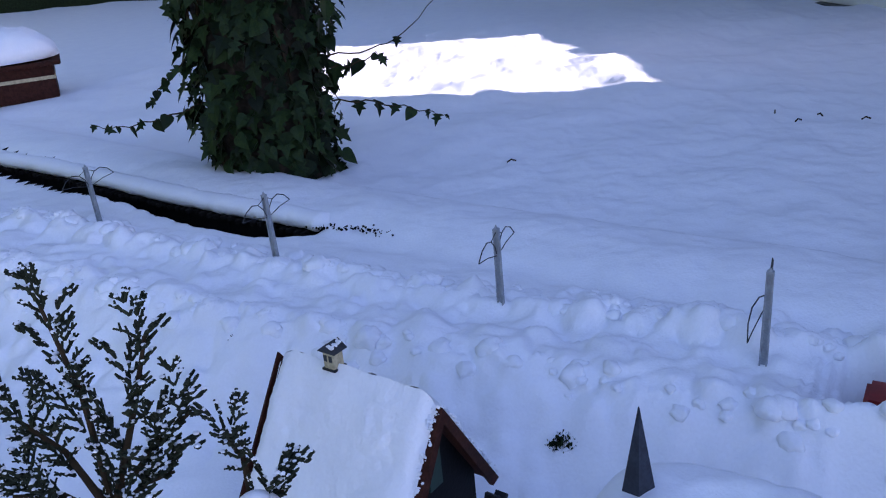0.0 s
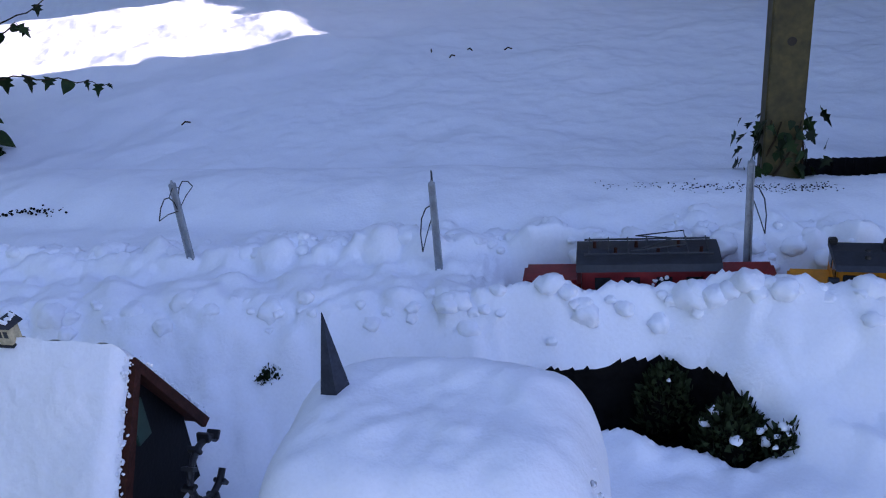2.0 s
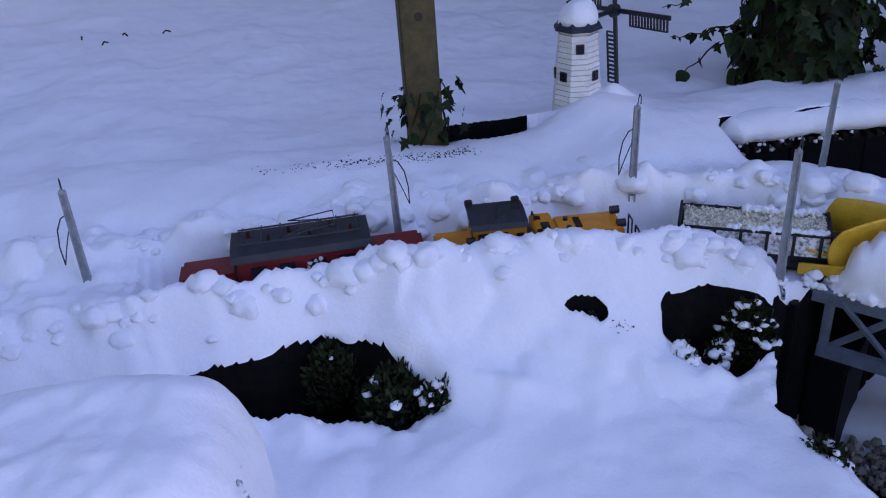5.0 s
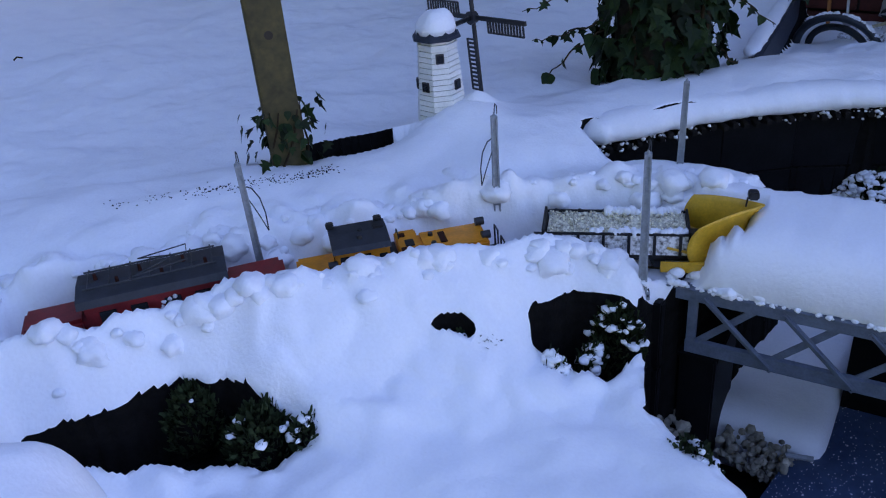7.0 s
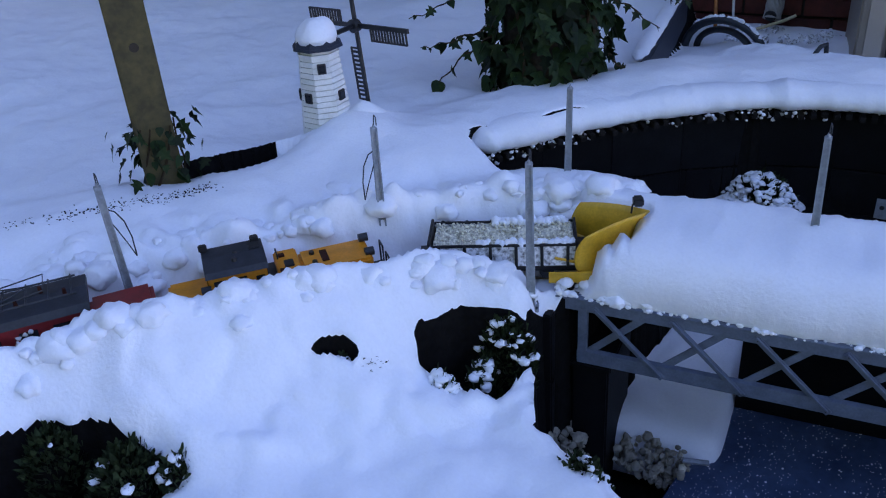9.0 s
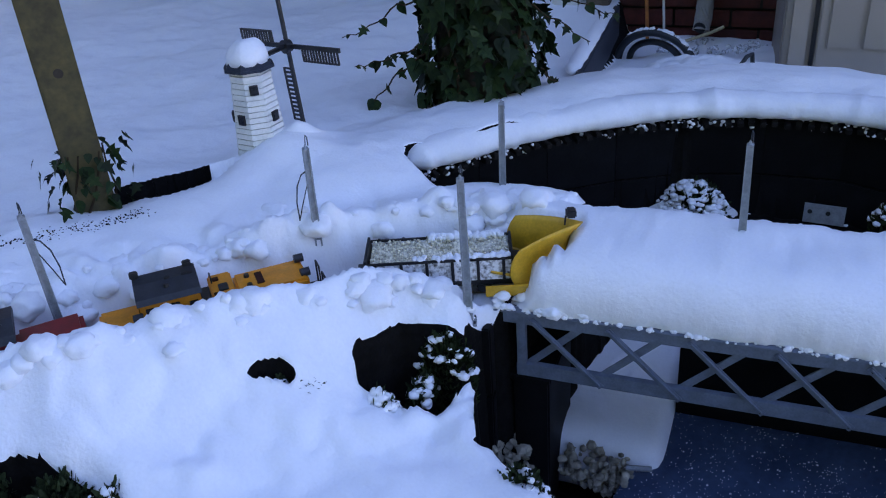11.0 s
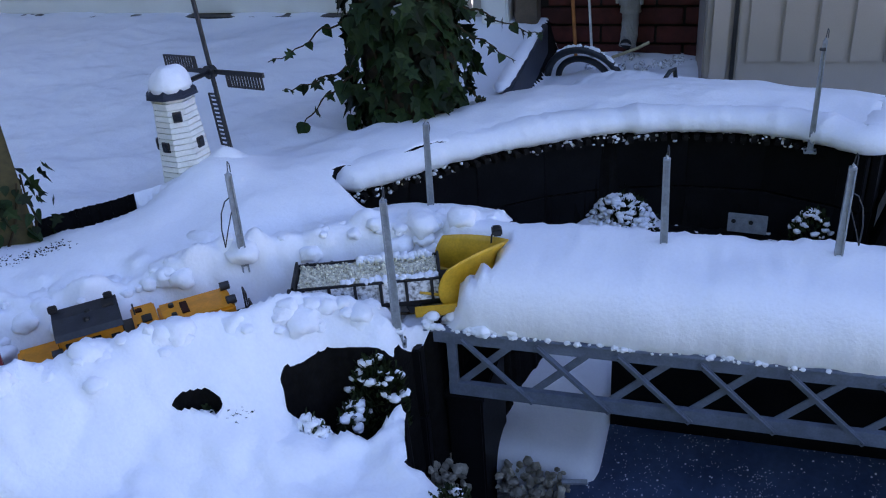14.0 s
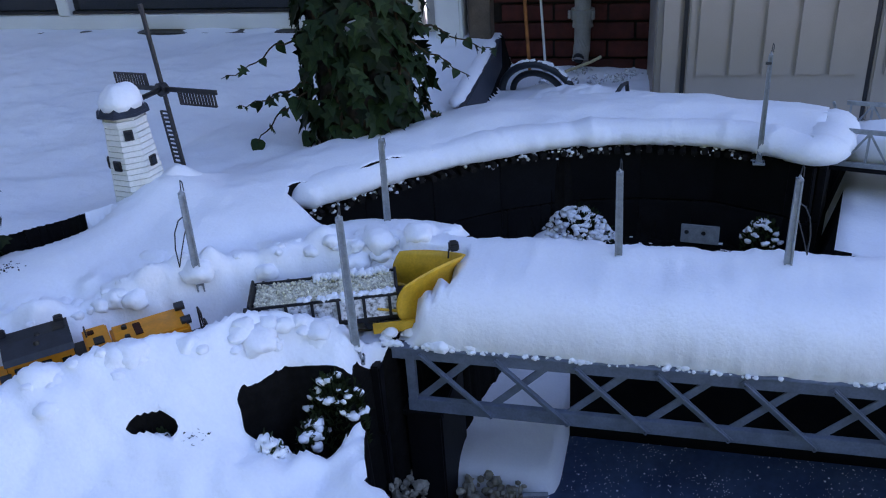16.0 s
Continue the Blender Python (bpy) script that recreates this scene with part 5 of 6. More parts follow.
def conifer(x, y, z, label, limbs, seed):
    rr = random.Random(seed)
    tree = thing("conifer", pose(x, y, z), label, "shrub")
    for base, tip, fr in limbs:
        b, t = Vector(base) - Vector((x, y, z)), Vector(tip) - Vector((x, y, z))
        limb = part("limb", tube([b, b.lerp(t, 0.5) + Vector((0.004, 0.006, 0.01)), t], 0.0045, n=6, r1=0.0018), STEM, tree)
        lf, sn = bmesh.new(), bmesh.new()
        fr = max(2, int(fr * 0.75))
        for k in range(fr):
            u = 0.25 + 0.72 * (k + 0.5) / fr
            p = b.lerp(t, u)
            ang = k * 2.4 + seed
            d = (t - b).normalized()
            side = Vector((math.cos(ang), math.sin(ang) * 0.6, 0.25))
            ln = (0.06 * (1 - 0.6 * u) + 0.014) * rr.uniform(0.8, 1.2)
            frond(lf, sn, p, p + (d * 0.75 + side * 0.85).normalized() * ln, rr, 0.015)
        frond(lf, sn, b.lerp(t, 0.85), t + (t - b).normalized() * 0.014, rr, 0.014)
        tagged(part("spray", lf, CONIFER, limb, "dark green scale-leaved sprays"), kind="stuff")
        if len(sn.verts):
            tagged(part("spray_snow", sn, SNOW, limb, "snow clinging to the sprays", True), kind="stuff")
        else:
            sn.free()
    return tree


conifer(-0.39, 0.73, -0.165, "dark conifer shrub with snow on its feathery sprays",
        [((-0.39, 0.73, -0.165), (-0.392, 0.725, 0.34), 2), ((-0.392, 0.725, 0.33), (-0.40, 0.71, 0.55), 8), ((-0.385, 0.72, 0.32), (-0.312, 0.715, 0.51), 8), ((-0.395, 0.72, 0.31), (-0.288, 0.72, 0.42), 9),
         ((-0.395, 0.72, 0.31), (-0.465, 0.72, 0.43), 8), ((-0.395, 0.72, 0.30), (-0.31, 0.70, 0.365), 9), ((-0.40, 0.72, 0.30), (-0.49, 0.72, 0.335), 8), ((-0.40, 0.70, 0.26), (-0.44, 0.66, 0.33), 7), ((-0.38, 0.70, 0.26), (-0.35, 0.66, 0.33), 7)], 3)
conifer(-0.24, 0.73, -0.165, "small snow-dusted conifer beside the chalet",
        [((-0.24, 0.73, -0.165), (-0.247, 0.725, 0.30), 2), ((-0.247, 0.725, 0.31), (-0.2585, 0.72, 0.385), 5), ((-0.245, 0.72, 0.28), (-0.212, 0.72, 0.318), 6)], 5)
dome("snow_mound", -0.305, 0.665, 0.06, 0.05, 10, -0.165, 0.325, "rounded snow mound between the conifers", "snow", 14, 2.2, 5.0, 0.006)
dome("snow_mound", -0.235, 0.70, 0.035, 0.03, 0, 0.27, 0.335, "snow lodged on the small conifer", "snow", 15, 2.0, 2.0, 0.005)


# ---- low plants in the hollows ----
def ground_at(x, y):
    return float(ground_height(np.array([[x]]), np.array([[y]]))[0][0, 0]) - 0.016


def heath(x, y, z, rx, ry, h, n, seed, label, snow=14):
    rr = random.Random(seed)
    ob = thing("heath_plant", pose(x, y, z), label, "plant")
    bm = bmesh.new()
    for _ in range(n):
        a, u = rr.uniform(0, 6.28), math.sqrt(rr.random())
        px_, py_ = rx * u * math.cos(a), ry * u * math.sin(a)
        top = h * (1 - 0.6 * u * u) * (rr.uniform(0.5, 1) if u < 0.75 else rr.uniform(-0.7, 1))
        d = Vector((px_ * 0.4, py_ * 0.4, 0.03)).normalized()
        p = Vector((px_, py_, top))
        w = rr.uniform(0.003, 0.007)
        s = Vector((rr.uniform(-1, 1), rr.uniform(-1, 1), rr.uniform(-0.3, 0.6))).normalized() * w
        t = p + d * w * 2 + Vector((rr.uniform(-1, 1), rr.uniform(-1, 1), rr.uniform(-0.5, 1))) * w
        v = [bm.verts.new(p - s), bm.verts.new(p + s), bm.verts.new(t + s * 0.3), bm.verts.new(t - s * 0.3)]
        bm.faces.new(v)
    tagged(part("foliage", bm, MOSS, ob, "dark green fine foliage"), kind="stuff")
    # solid near-black core behind the loose foliage
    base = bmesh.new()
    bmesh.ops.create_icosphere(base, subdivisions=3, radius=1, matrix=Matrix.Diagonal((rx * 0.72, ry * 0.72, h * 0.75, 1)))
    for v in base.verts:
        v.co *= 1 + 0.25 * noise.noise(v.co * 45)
    part("core", base, SOIL, ob, "near-black solid core", True)
    if snow:
        sn = bmesh.new()
        for _ in range(snow):
            a, u = rr.uniform(0, 6.28), math.sqrt(rr.random())
            s = rr.uniform(0.004, 0.012)
            m = pose(rx * u * math.cos(a), ry * u * math.sin(a), h * (1 - 0.6 * u * u) * 0.95, 0, 0, rr.uniform(0, 360)) @ Matrix.Diagonal((s, s * rr.uniform(0.6, 1.2), s * 0.6, 1))
            q = bmesh.ops.create_icosphere(sn, subdivisions=2, radius=1, matrix=m)
            for v in q["verts"]:
                v.co += Vector((noise.noise(v.co * 150), noise.noise(v.co * 150 + Vector((5, 1, 2))), noise.noise(v.co * 150 + Vector((1, 7, 3))))) * 0.0035
        tagged(part("snow_clumps", sn, SNOW, ob, "clumps of white snow", True), kind="stuff")
    return ob


heath(0.845, 0.86, -0.20, 0.07, 0.06, 0.11, 1500, 3, "dark heath plant under the snow lip", 8)
heath(0.80, 0.99, -0.17, 0.06, 0.04, 0.09, 900, 4, "dark heath plant under the snow lip", 2)
heath(0.895, 0.79, -0.17, 0.035, 0.03, 0.06, 400, 5, "small snow-dusted heath plant", 16)
heath(1.465, 0.53, -0.22, 0.045, 0.06, 0.14, 1300, 6, "green heath plant crusted with snow beside the mast", 50)
heath(1.40, 0.545, -0.24, 0.05, 0.03, 0.085, 500, 7, "low heath plant with a cap of snow", 26)
heath(1.30, 0.565, -0.22, 0.025, 0.04, 0.10, 300, 8, "snow-crusted plant in a dark hollow", 60)
heath(1.24, 0.673, ground_at(1.24, 0.673) - 0.012, 0.05, 0.03, 0.026, 500, 9, "snow-dusted low plant in a hollow", 150)
heath(1.205, 0.712, ground_at(1.205, 0.712) - 0.045, 0.035, 0.022, 0.05, 500, 17, "snow-crusted twiggy plant in a dark hollow", 90)
heath(0.155, 1.325, ground_at(0.155, 1.325) - 0.006, 0.04, 0.018, 0.022, 700, 10, "dark low plant showing through the snow", 12)
heath(-0.55, 1.745, ground_at(-0.55, 1.745), 0.035, 0.012, 0.024, 300, 11, "dark low plant showing through the snow", 5)
heath(-0.67, 1.79, -0.10, 0.05, 0.02, 0.04, 400, 12, "snow-dusted low plant on the bank", 40)
heath(1.27, 0.265, -0.24, 0.03, 0.05, 0.09, 600, 13, "snow-dusted plant hanging over the basin edge", 26)
dome("snow_heap", 2.475, 0.395, 0.15, 0.055, -55, -0.31, -0.235, "low heap of old snow against the dark wall", "snow", 14, 2.0, 1.5, 0.008)
heath(2.49, 0.385, -0.30, 0.075, 0.10, 0.115, 900, 21, "low twiggy plant dusted with snow in the pit", 260)
heath(2.56, -0.10, -0.29, 0.03, 0.05, 0.11, 500, 15, "small dark plant capped with snow", 60)
heath(1.39, 1.40, -0.06, 0.06, 0.03, 0.05, 300, 16, "low dark leaves at the post's foot", 3)
plate = thing("perforated_plate", pose(2.545, 0.055, -0.29, 0, 0, -84), "grey perforated metal plate leaning in the pit", "plate")
part("sheet", boxbm(0.10, 0.004, 0.055, 0, 0, 0.045, 0.001), MASTGREY, plate)
for k in range(4):
    part("hole_rim", cyl(bmesh.new(), 0.006, 0.006, 0.0015, pose(-0.035 + k * 0.022, 0.0025 if k % 2 else -0.0025, 0.05, 90, 0, 0), 12), BLACKPL, plate)

# ---- basin below the bridge ----
ice = part("pond_ice", boxbm(2.4, 3.0, 0.04, 2.0, -1.25, -0.545), ICE)
tagged(ice, "dark blue frozen pond with flecks of snow", "ice", kind="structure")
rng = np.random.default_rng(9)
FLECKS = 6500
fx, fy = rng.uniform(1.3, 2.2, FLECKS), rng.uniform(-0.75, 0.25, FLECKS)
keep = wave_noise(fx, fy, 0.12, 19) + rng.uniform(-0.9, 0.9, FLECKS) > -0.25
fx, fy = fx[keep], fy[keep]
fr = rng.uniform(0.0007, 0.0019, len(fx)) * np.where(rng.random(len(fx)) < 0.12, 2.0, 1.0)
turn = np.arange(6) * math.pi / 3
low = np.stack([fx[:, None] + fr[:, None] * np.cos(turn), fy[:, None] + 0.8 * fr[:, None] * np.sin(turn), np.full((len(fx), 6), -0.5252)], -1)
top = np.stack([fx, fy, np.full(len(fx), -0.5235)], -1)[:, None]
first = np.arange(len(fx)) * 7
me = bpy.data.meshes.new("snow_flecks")
me.from_pydata(np.concatenate([low, top], 1).reshape(-1, 3).tolist(), [], [(o + k, o + (k + 1) % 6, o + 6) for o in first.tolist() for k in range(6)])
me.materials.append(SNOW)
tagged(new("snow_flecks", me), "white flecks of snow scattered on the ice", "snow", kind="stuff")
bank = part("far_bank", boxbm(1.7, 0.05, 0.4, 2.15, -0.60, -0.42, rz=ANG), BLACKBOARD)
tagged(bank, "black board facing of the far pond bank", "wall", kind="structure")
ledge = dome("snow_ledge", 2.03, 0.43, 0.34, 0.19, 11, -0.60, -0.472, "flat snow-covered ledge below the bridge", "snow", 21, 14, 14, 0.006)
pier = thing("bridge_pier", pose(1.653, 0.434, -0.62, 0, 0, ANG), "black boarded bridge pier in shade", "pier")
part("block", boxbm(0.075, 0.20, 0.36, 0, 0.05, 0.18, 0.004), BLACKBOARD, pier)
part("coping", boxbm(0.085, 0.21, 0.014, 0, 0.05, 0.363, 0.003), BLACKBOARD, pier)
abut = thing("bridge_abutment", pose(1.595, 0.49, -0.62, 0, 0, ANG), "black board abutment under the bridge end", "wall", kind="structure")
for k in range(3):
    part("board", boxbm(0.02, 0.30, 0.16, -0.01, 0.10, 0.09 + k * 0.165, 0.003), BLACKBOARD, abut)


def rubble(name_label, cx, cy, z, spread, n, seed):
    rr = random.Random(seed)
    heap = thing("rubble_heap", pose(cx, cy, z), name_label, "stones")
    shapes = []
    for k in range(4):
        bm = bmesh.new()
        bmesh.ops.create_icosphere(bm, subdivisions=1, radius=0.5)
        for v in bm.verts:
            v.co *= rr.uniform(0.75, 1.1)
        me = bpy.data.meshes.new("stone")
        bm.to_mesh(me)
        bm.free()
        me.materials.append(STONE)
        shapes.append(me)
    for k in range(n):
        ob = new("stone", shapes[k % 4])
        ob.parent = heap
        s = rr.uniform(0.016, 0.032)
        ob.matrix_local = pose(rr.uniform(-1, 1) * spread[0], rr.uniform(-1, 1) * spread[1], rr.random() * spread[2], rr.uniform(0, 360), rr.uniform(0, 360), rr.uniform(0, 360)) @ Matrix.Diagonal((s, s * rr.uniform(0.6, 1), s * rr.uniform(0.5, 0.8), 1))
    return heap


rubble("grey-tan rubble stones at the foot of the ledge", 1.69, 0.31, -0.56, (0.035, 0.075, 0.07), 130, 4)
rubble("grey-tan rubble stones against the abutment", 1.575, 0.475, -0.52, (0.035, 0.05, 0.10), 110, 5)
dome("snow_patch", 1.50, 0.36, 0.13, 0.10, 20, -0.66, -0.54, "snow on the basin floor", "snow", 23, 2.2, 2.0, 0.01)
dome("snow_patch", 1.44, 0.38, 0.10, 0.06, -50, -0.62, -0.35, "slumped snow below the basin edge", "snow", 24, 2.2, 1.6, 0.012)
tagged(part("sluice_pipe", tube([(1.70, 0.25, -0.50), (1.72, 0.20, -0.50)], 0.006), MASTGREY), "thin pale pipe by the ledge", "pipe")

# ---- rear bridge ----
rb = thing("girder_bridge", Matrix(), "small grey lattice girder bridge on the rear track", "bridge")
for x in (2.70, 2.93):
    g = part("truss", boxbm(0.010, 0.9, 0.011, x, -0.70, 0.028, 0.001), MASTGREY, rb)
    part("bottom_chord", boxbm(0.010, 0.95, 0.012, x, -0.70, -0.062, 0.001), MASTGREY, g)
    part("end_post", boxbm(0.007, 0.007, 0.10, x, -0.236, -0.018, 0.001, rx=-24), MASTGREY, g)
    for k in range(16):
        y = -0.262 - k * 0.054
        part("upright", boxbm(0.006, 0.006, 0.085, x, y, -0.018), MASTGREY, g)
        part("diagonal", boxbm(0.005, 0.005, 0.098, x, y - 0.027, -0.018, rx=32 * (-1) ** k), MASTGREY, g)
part("deck", boxbm(0.24, 0.95, 0.012, 2.815, -0.70, -0.074), BLACKBOARD, rb)
dome("bridge_snow", 2.815, -0.72, 0.108, 0.46, 0, -0.07, 0.012, "snow on the deck of the rear bridge", "snow", 31, 8, 8, 0.005)

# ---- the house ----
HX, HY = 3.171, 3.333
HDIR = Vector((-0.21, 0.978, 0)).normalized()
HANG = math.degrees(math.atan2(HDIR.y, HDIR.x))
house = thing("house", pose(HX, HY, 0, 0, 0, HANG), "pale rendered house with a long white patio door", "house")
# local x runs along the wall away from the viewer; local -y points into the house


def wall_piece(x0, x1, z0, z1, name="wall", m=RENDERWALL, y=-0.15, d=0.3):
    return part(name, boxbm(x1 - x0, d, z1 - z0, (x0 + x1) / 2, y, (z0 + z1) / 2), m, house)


# unseen upper walls added to shade the garden; one opening throws the sun patch
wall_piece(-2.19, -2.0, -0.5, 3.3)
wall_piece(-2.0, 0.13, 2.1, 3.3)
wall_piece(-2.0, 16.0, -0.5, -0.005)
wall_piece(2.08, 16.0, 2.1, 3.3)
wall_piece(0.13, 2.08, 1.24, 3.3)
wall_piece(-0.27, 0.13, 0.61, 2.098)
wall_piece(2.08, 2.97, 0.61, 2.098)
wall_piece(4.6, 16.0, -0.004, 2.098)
door = part("patio_door", boxbm(6.55, 0.06, 0.065, 1.3, -0.04, 0.032, 0.004), DOORWHITE, house, "white patio door frame")
part("threshold", boxbm(6.6, 0.10, 0.02, 1.3, 0.0, -0.012, 0.002), BLACKPL, door)
for x in (-1.93, -0.27, 1.35, 2.97, 4.55):
    part("mullion", boxbm(0.06, 0.07, 0.59 if 0.13 < x < 2.08 else 2.0, x, -0.045, 0.36 if 0.13 < x < 2.08 else 1.06, 0.004), DOORWHITE, door)
# panes by the added opening are cut short so the sun passes over
for a, b in ((-1.9, -0.3), (-0.24, 1.32), (1.38, 2.94), (3.0, 4.52)):
    low = b > 0.13 and a < 2.08
    h = 0.588 if low else 2.03
    part("pane", boxbm(b - a, 0.012, h, (a + b) / 2, -0.06, 0.066 + h / 2), GLASSY, door, "dark glass")
    part("glazing_bead", boxbm(b - a, 0.02, 0.012, (a + b) / 2, -0.04, 0.074, 0.002), BLACKPL, door)
# overhang out of view, added to cut sky light on the lawn
part("eaves", boxbm(18.0, 1.0, 0.16, 6.9, 0.45, 3.38, 0.01), FENCEWOOD, house, "unseen dark timber eaves, added to darken the lawn")
part("corner_column", boxbm(0.11, 0.10, 2.6, -2.115, 0.06, 0.8, 0.01), DOORWHITE, house, "white painted corner column")
part("timber_post", boxbm(0.09, 0.09, 2.6, -2.235, 0.03, 0.8, 0.004), FENCEWOOD, house, "grey-brown timber post")

recess = thing("brick_wall", pose(3.76, 0.66, -0.35, 0, 0, HANG), "red-brown brick wall with deep shade in its colours", "wall", kind="structure")
# core runs on unseen past the bricks, added to block the sun
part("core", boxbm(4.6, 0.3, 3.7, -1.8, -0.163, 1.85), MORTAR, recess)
bk = None
for row in range(13):
    for col in range(6):
        x = 0.43 - col * 0.215 - (0.1075 if row % 2 else 0)
        if bk is None:
            ob = part("brick", boxbm(0.205, 0.02, 0.063, 0, 0, 0, 0.003), BRICK, recess)
            bk = ob.data
        else:
            ob = new("brick", bk)
            ob.parent = recess
        ob.matrix_local = pose(x, -0.004 + rnd.uniform(-0.001, 0.001), 0.04 + row * 0.0735)
drain = thing("drain_pipe", pose(3.70, 0.745, -0.34), "grey plastic drain pipe with a collar against the brick", "pipe")
part("pipe", cyl(bmesh.new(), 0.032, 0.032, 1.6, pose(0, 0, 0.30), 20), PIPE, drain)
part("collar", cyl(bmesh.new(), 0.046, 0.046, 0.04, pose(0, 0, 0.38), 20), PIPE, drain)
part("collar_lip", cyl(bmesh.new(), 0.041, 0.038, 0.03, pose(0, 0, 0.35), 20), PIPE, drain)
for s in (-1, 1):
    part("collar_bolt", cyl(bmesh.new(), 0.007, 0.007, 0.03, pose(-0.02, s * 0.048, 0.385), 8), PIPE, drain)
part("shoe", tube([(0, 0, 0.31), (-0.01, 0, 0.26), (-0.03, 0, 0.22)], 0.034, n=16), PIPE, drain)
part("shoe_mouth", cyl(bmesh.new(), 0.022, 0.022, 0.006, pose(-0.052, 0, 0.235, 0, 70, 0), 16), BLACKPL, drain)
tagged(part("garden_cane", tube([(3.60, 0.93, -0.2), (3.655, 0.97, 0.1), (3.70, 1.0, 0.9)], 0.007, n=8), CANE), "orange cane leaning on the wall", "cane")
tagged(part("white_rod", tube([(3.61, 0.87, -0.13), (3.66, 0.91, 0.2), (3.70, 0.93, 0.6)], 0.005, n=8), DOORWHITE), "thin white rod leaning on the wall", "rod")
ballob = bmesh.new()
bmesh.ops.create_uvsphere(ballob, u_segments=20, v_segments=12, radius=0.022, matrix=pose(3.60, 0.86, -0.13))
tagged(part("garden_ball", ballob, PIPE, smooth=True), "pale grey ball lying by the wall", "ball")
tagged(part("pale_hose", tube([(3.58, 0.80, -0.15), (3.62, 0.76, -0.14), (3.66, 0.70, -0.12), (3.68, 0.66, -0.10)], 0.006, n=8), CREAM), "short pale hose on the litter", "hose")
arc = [(3.30 + 0.03 * math.cos(a), 0.79 + 0.155 * math.cos(a), -0.16 + 0.125 * math.sin(a)) for a in np.linspace(0, math.pi, 22)]
ring = thing("hose_coil", Matrix(), "dark rubber hose coil standing up out of the snow", "hose")
part("outer_loop", tube(arc, 0.014, n=10), RUBBER, ring, "", True)
part("inner_loop", tube([(x + 0.03, 0.80 + (y - 0.79) * 0.72, -0.16 + (z + 0.16) * 0.66) for x, y, z in arc], 0.012, n=10), RUBBER, ring, "", True)
tagged(part("loop_snow", speckle(bmesh.new(), 60, (0.012, 0.024), lambda r: (lambda a: (3.30 + 0.03 * math.cos(a), 0.79 + 0.155 * math.cos(a), -0.148 + 0.125 * math.sin(a)))(r.uniform(0.7, 2.6)), 4), SNOW, ring, "", True), kind="stuff")
dome("snow_mound", 3.10, 0.53, 0.16, 0.30, 12, -0.22, -0.035, "lumpy snow mound in front of the hose", "snow", 41, 2.2, 1.9, 0.012)
handle = thing("bent_handle", Matrix(), "dark bent metal handle sticking out of snow", "handle")
part("bar", tube([(3.02, 0.44, -0.06), (3.06, 0.415, -0.012), (3.08, 0.405, -0.008), (3.085, 0.40, -0.06)], 0.007, n=8), RUBBER, handle)
tagged(part("leaf_litter", speckle(bmesh.new(), 160, (0.012, 0.04), lambda r: (r.uniform(3.35, 3.7), r.uniform(0.35, 0.85), -0.165 + r.uniform(-0.005, 0.01)), 14), SNOW_THIN), "snow-dusted leaf litter by the wall", "litter", kind="stuff")
edge = thing("edging_board", Matrix(), "dark board edging the raised lawn", "board")
part("board", boxbm(0.85, 0.022, 0.30, 3.08, 0.915, -0.15, 0.003, rz=14.2), SLATE, edge)
cornice("snow_lip", [(2.70, 0.845), (2.9, 0.895), (3.15, 0.955), (3.45, 1.03)], 0.022, -0.003, 45, "snow edge lying on the dark edging board")

# ---- storage cabinet ----
cabn = thing("storage_cabinet", pose(3.231, 0.256, -0.22, 0, 0, math.degrees(math.atan2(-0.966, 0.26))), "tall beige resin storage cabinet with panelled doors", "cabinet")
# local x runs along the front, local y points behind it
part("body", boxbm(1.35, 0.55, 1.7, 0.58, 0.30, 0.85, 0.02), BEIGE, cabn)
part("corner_post", boxbm(0.085, 0.06, 1.7, -0.047, 0.03, 0.85, 0.018), BEIGE, cabn)
for k in range(2):
    x0 = 0.006 + k * 0.575
    dr = part("door", boxbm(0.56, 0.03, 1.62, x0 + 0.28, 0.014, 0.85, 0.006), BEIGE, cabn)
    for j in range(5):
        part("panel_rib", boxbm(0.092, 0.012, 1.2, x0 + 0.075 + j * 0.1025, -0.004, 0.80, 0.005), BEIGE, dr)
    # black strip set in the gap, standing in for its shade
    part("door_gap_shade", boxbm(0.012, 0.012, 1.66, x0 - 0.008, 0.012, 0.85), BLACKPL, dr)

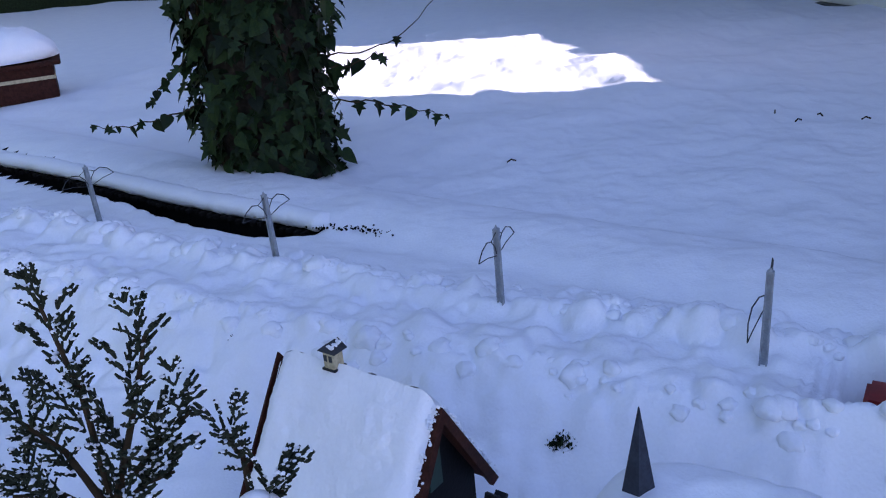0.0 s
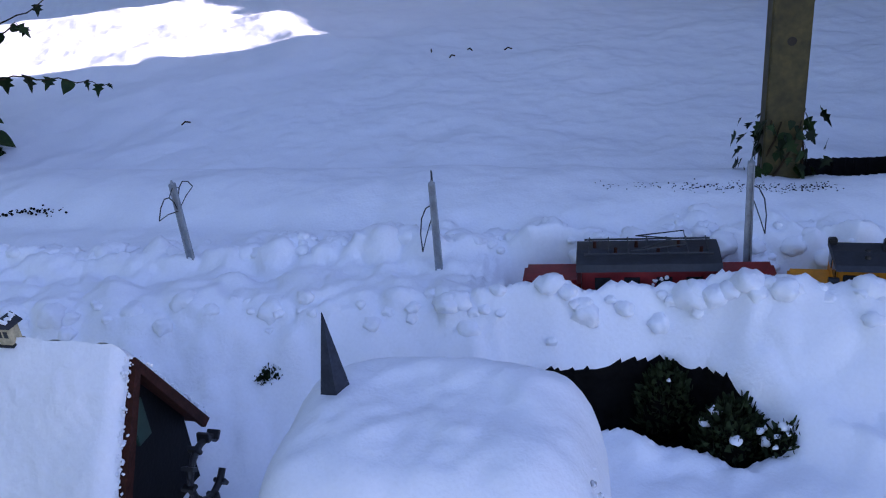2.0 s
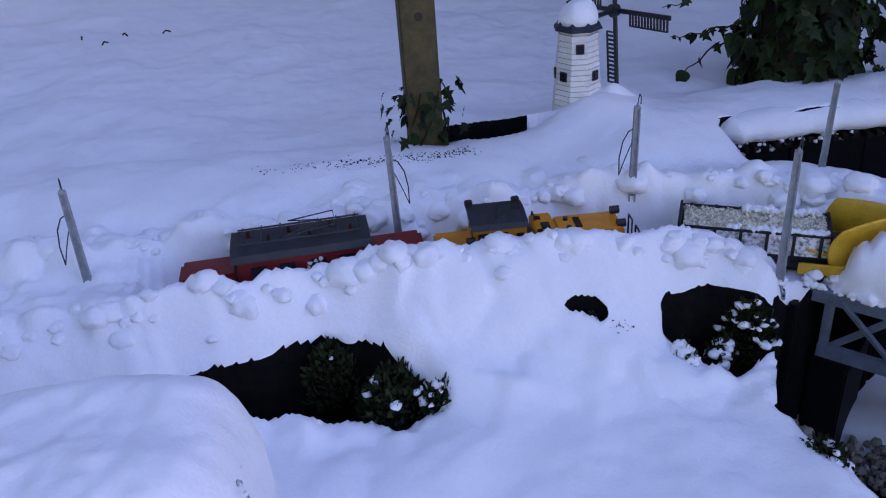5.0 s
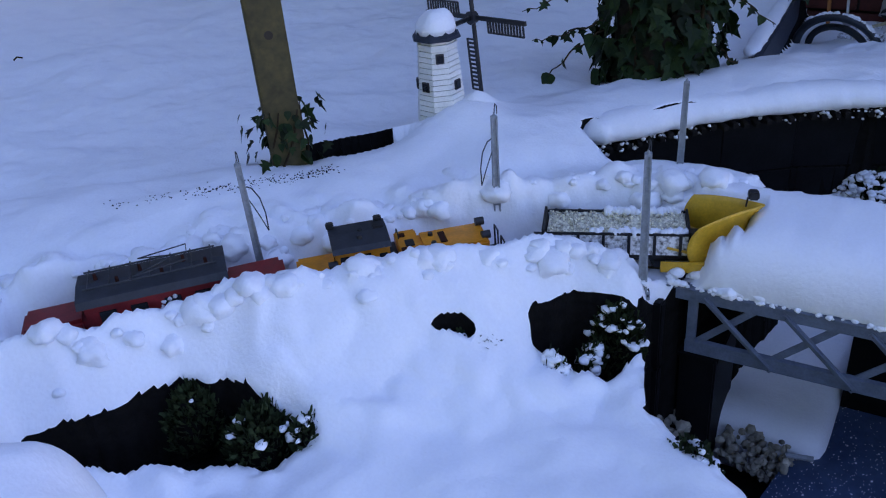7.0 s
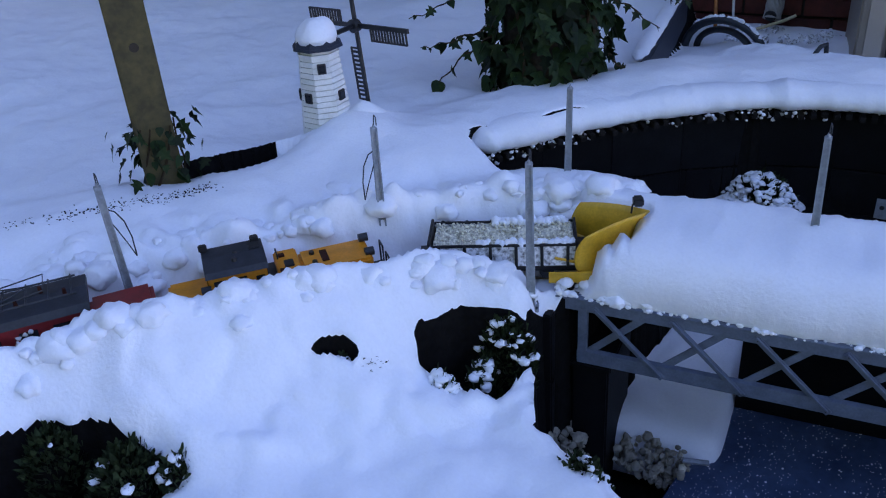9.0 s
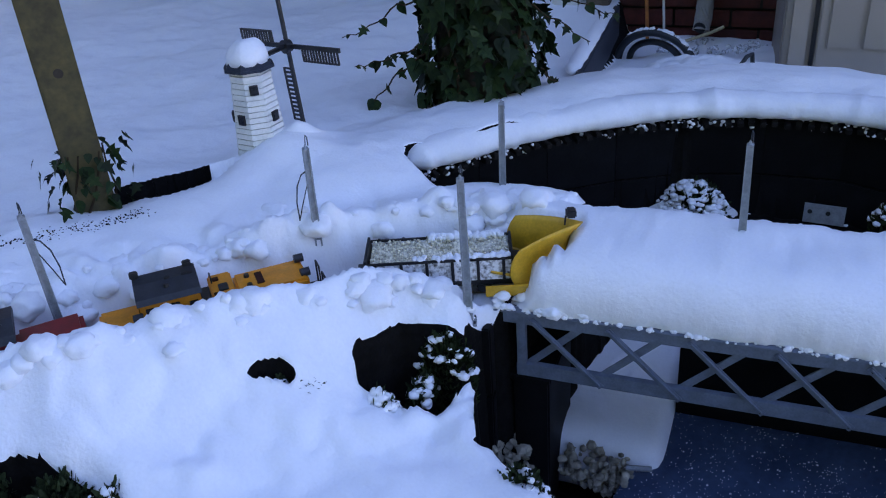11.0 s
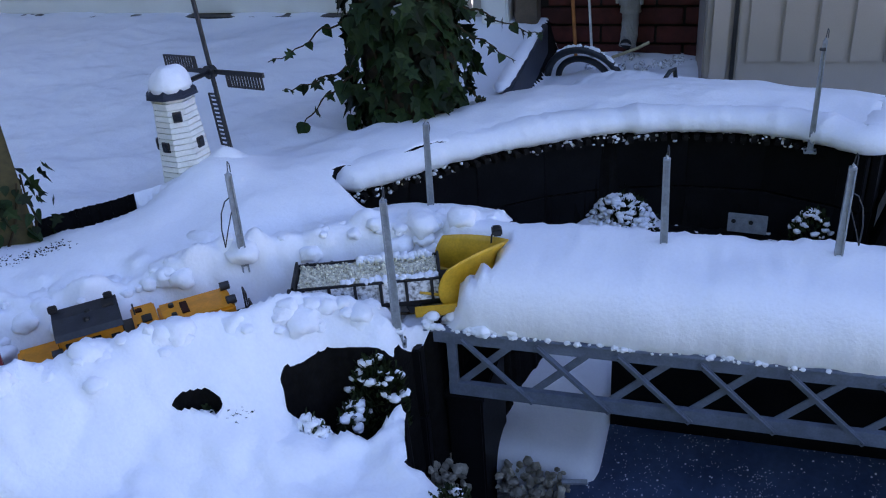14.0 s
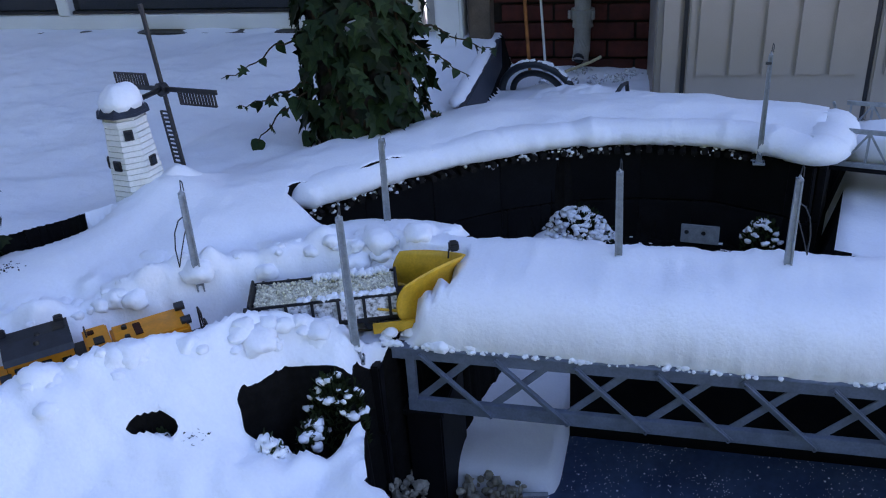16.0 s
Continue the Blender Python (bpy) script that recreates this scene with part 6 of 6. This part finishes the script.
# ---- tall unseen hedges that close the garden beyond the lawn, added to block sky light ----
for name, x, y, rz in (("hedge", 0.0, 12.2, 0), ("hedge", -7.0, 3.0, 90)):
    hb = bmesh.new()
    bmesh.ops.create_grid(hb, x_segments=90, y_segments=24, size=0.5, matrix=pose(0, 0, 4.0, 90, 0, 0) @ Matrix.Diagonal((24, 8.4, 1, 1)))
    for v in hb.verts:
        v.co.y += 0.5 * noise.noise(v.co * 1.1) + 0.25 * noise.noise(v.co * 3.1)
        if v.co.z > 8:
            v.co.z += 0.6 * noise.noise((v.co.x * 0.9, 3, 1))
    ext = bmesh.ops.extrude_face_region(hb, geom=list(hb.faces))
    for v in ext["geom"]:
        if isinstance(v, bmesh.types.BMVert):
            v.co.y += 1.2
    bmesh.ops.recalc_face_normals(hb, faces=hb.faces)
    ob = part(name, hb, MOSS, smooth=True)
    ob.matrix_world = pose(x, y, -0.1, 0, 0, rz)
    tagged(ob, "unseen tall dark green hedge, added to darken the lawn", "hedge", kind="structure")

# ---- far hut on the lawn ----
far = thing("garden_hut", pose(-2.87, 5.15, -0.02, 0, 0, 24), "small dark brown hut with a thick snow roof", "hut")
part("wall", boxbm(0.85, 0.45, 0.20, 0, 0, 0.10, 0.004), BROWN, far)
part("stripe", boxbm(0.86, 0.46, 0.02, 0, 0, 0.13), CREAM, far)
part("eave", boxbm(0.95, 0.55, 0.025, 0, 0, 0.215, 0.004), BROWN, far)
dome("hut_snow", -2.87, 5.15, 0.48, 0.29, 24, 0.22, 0.42, "thick snow on the little hut", "snow", 51, 3, 2.2, 0.01)

# ---- small litter on the snow ----
def on_snow(x, y, lift):
    return x, y, ground_at(x, y) + 0.016 + lift


bal = speckle(bmesh.new(), 420, (0.002, 0.006), lambda r: (lambda u: on_snow(0.98 + 0.43 * u + r.gauss(0, 0.012), 1.545 - 0.29 * u + r.gauss(0, 0.014), r.uniform(-0.002, 0.001)))(r.random() ** 0.6), 17)
tagged(part("ballast_grains", bal, SOIL), "dark ballast grains showing through thin snow", "gravel", kind="stuff")
bal = speckle(bmesh.new(), 120, (0.004, 0.011), lambda r: (lambda u: (-0.44 + 0.25 * u + r.gauss(0, 0.015), 2.38 - 0.13 * u + r.gauss(0, 0.015), 0.012 + r.uniform(-0.004, 0.004)))(r.random() ** 1.5), 18)
tagged(part("ballast_grains", bal, SOIL), "dark ballast grains showing through thin snow", "gravel", kind="stuff")
for x, y, ang in ((0.162, 2.84, 20), (1.19, 3.2, 70), (1.22, 3.05, 30), (1.32, 3.1, 100), (1.44, 3.0, 0)):
    tagged(part("twig", tube([(x - 0.015 * math.cos(radians(ang)), y - 0.015 * math.sin(radians(ang)), 0.02), (x, y, 0.028), (x + 0.018 * math.cos(radians(ang)), y + 0.018 * math.sin(radians(ang)), 0.02)], 0.003, n=5), STEM), "small dark twig lying on the snowy lawn", "twig", "twigs")
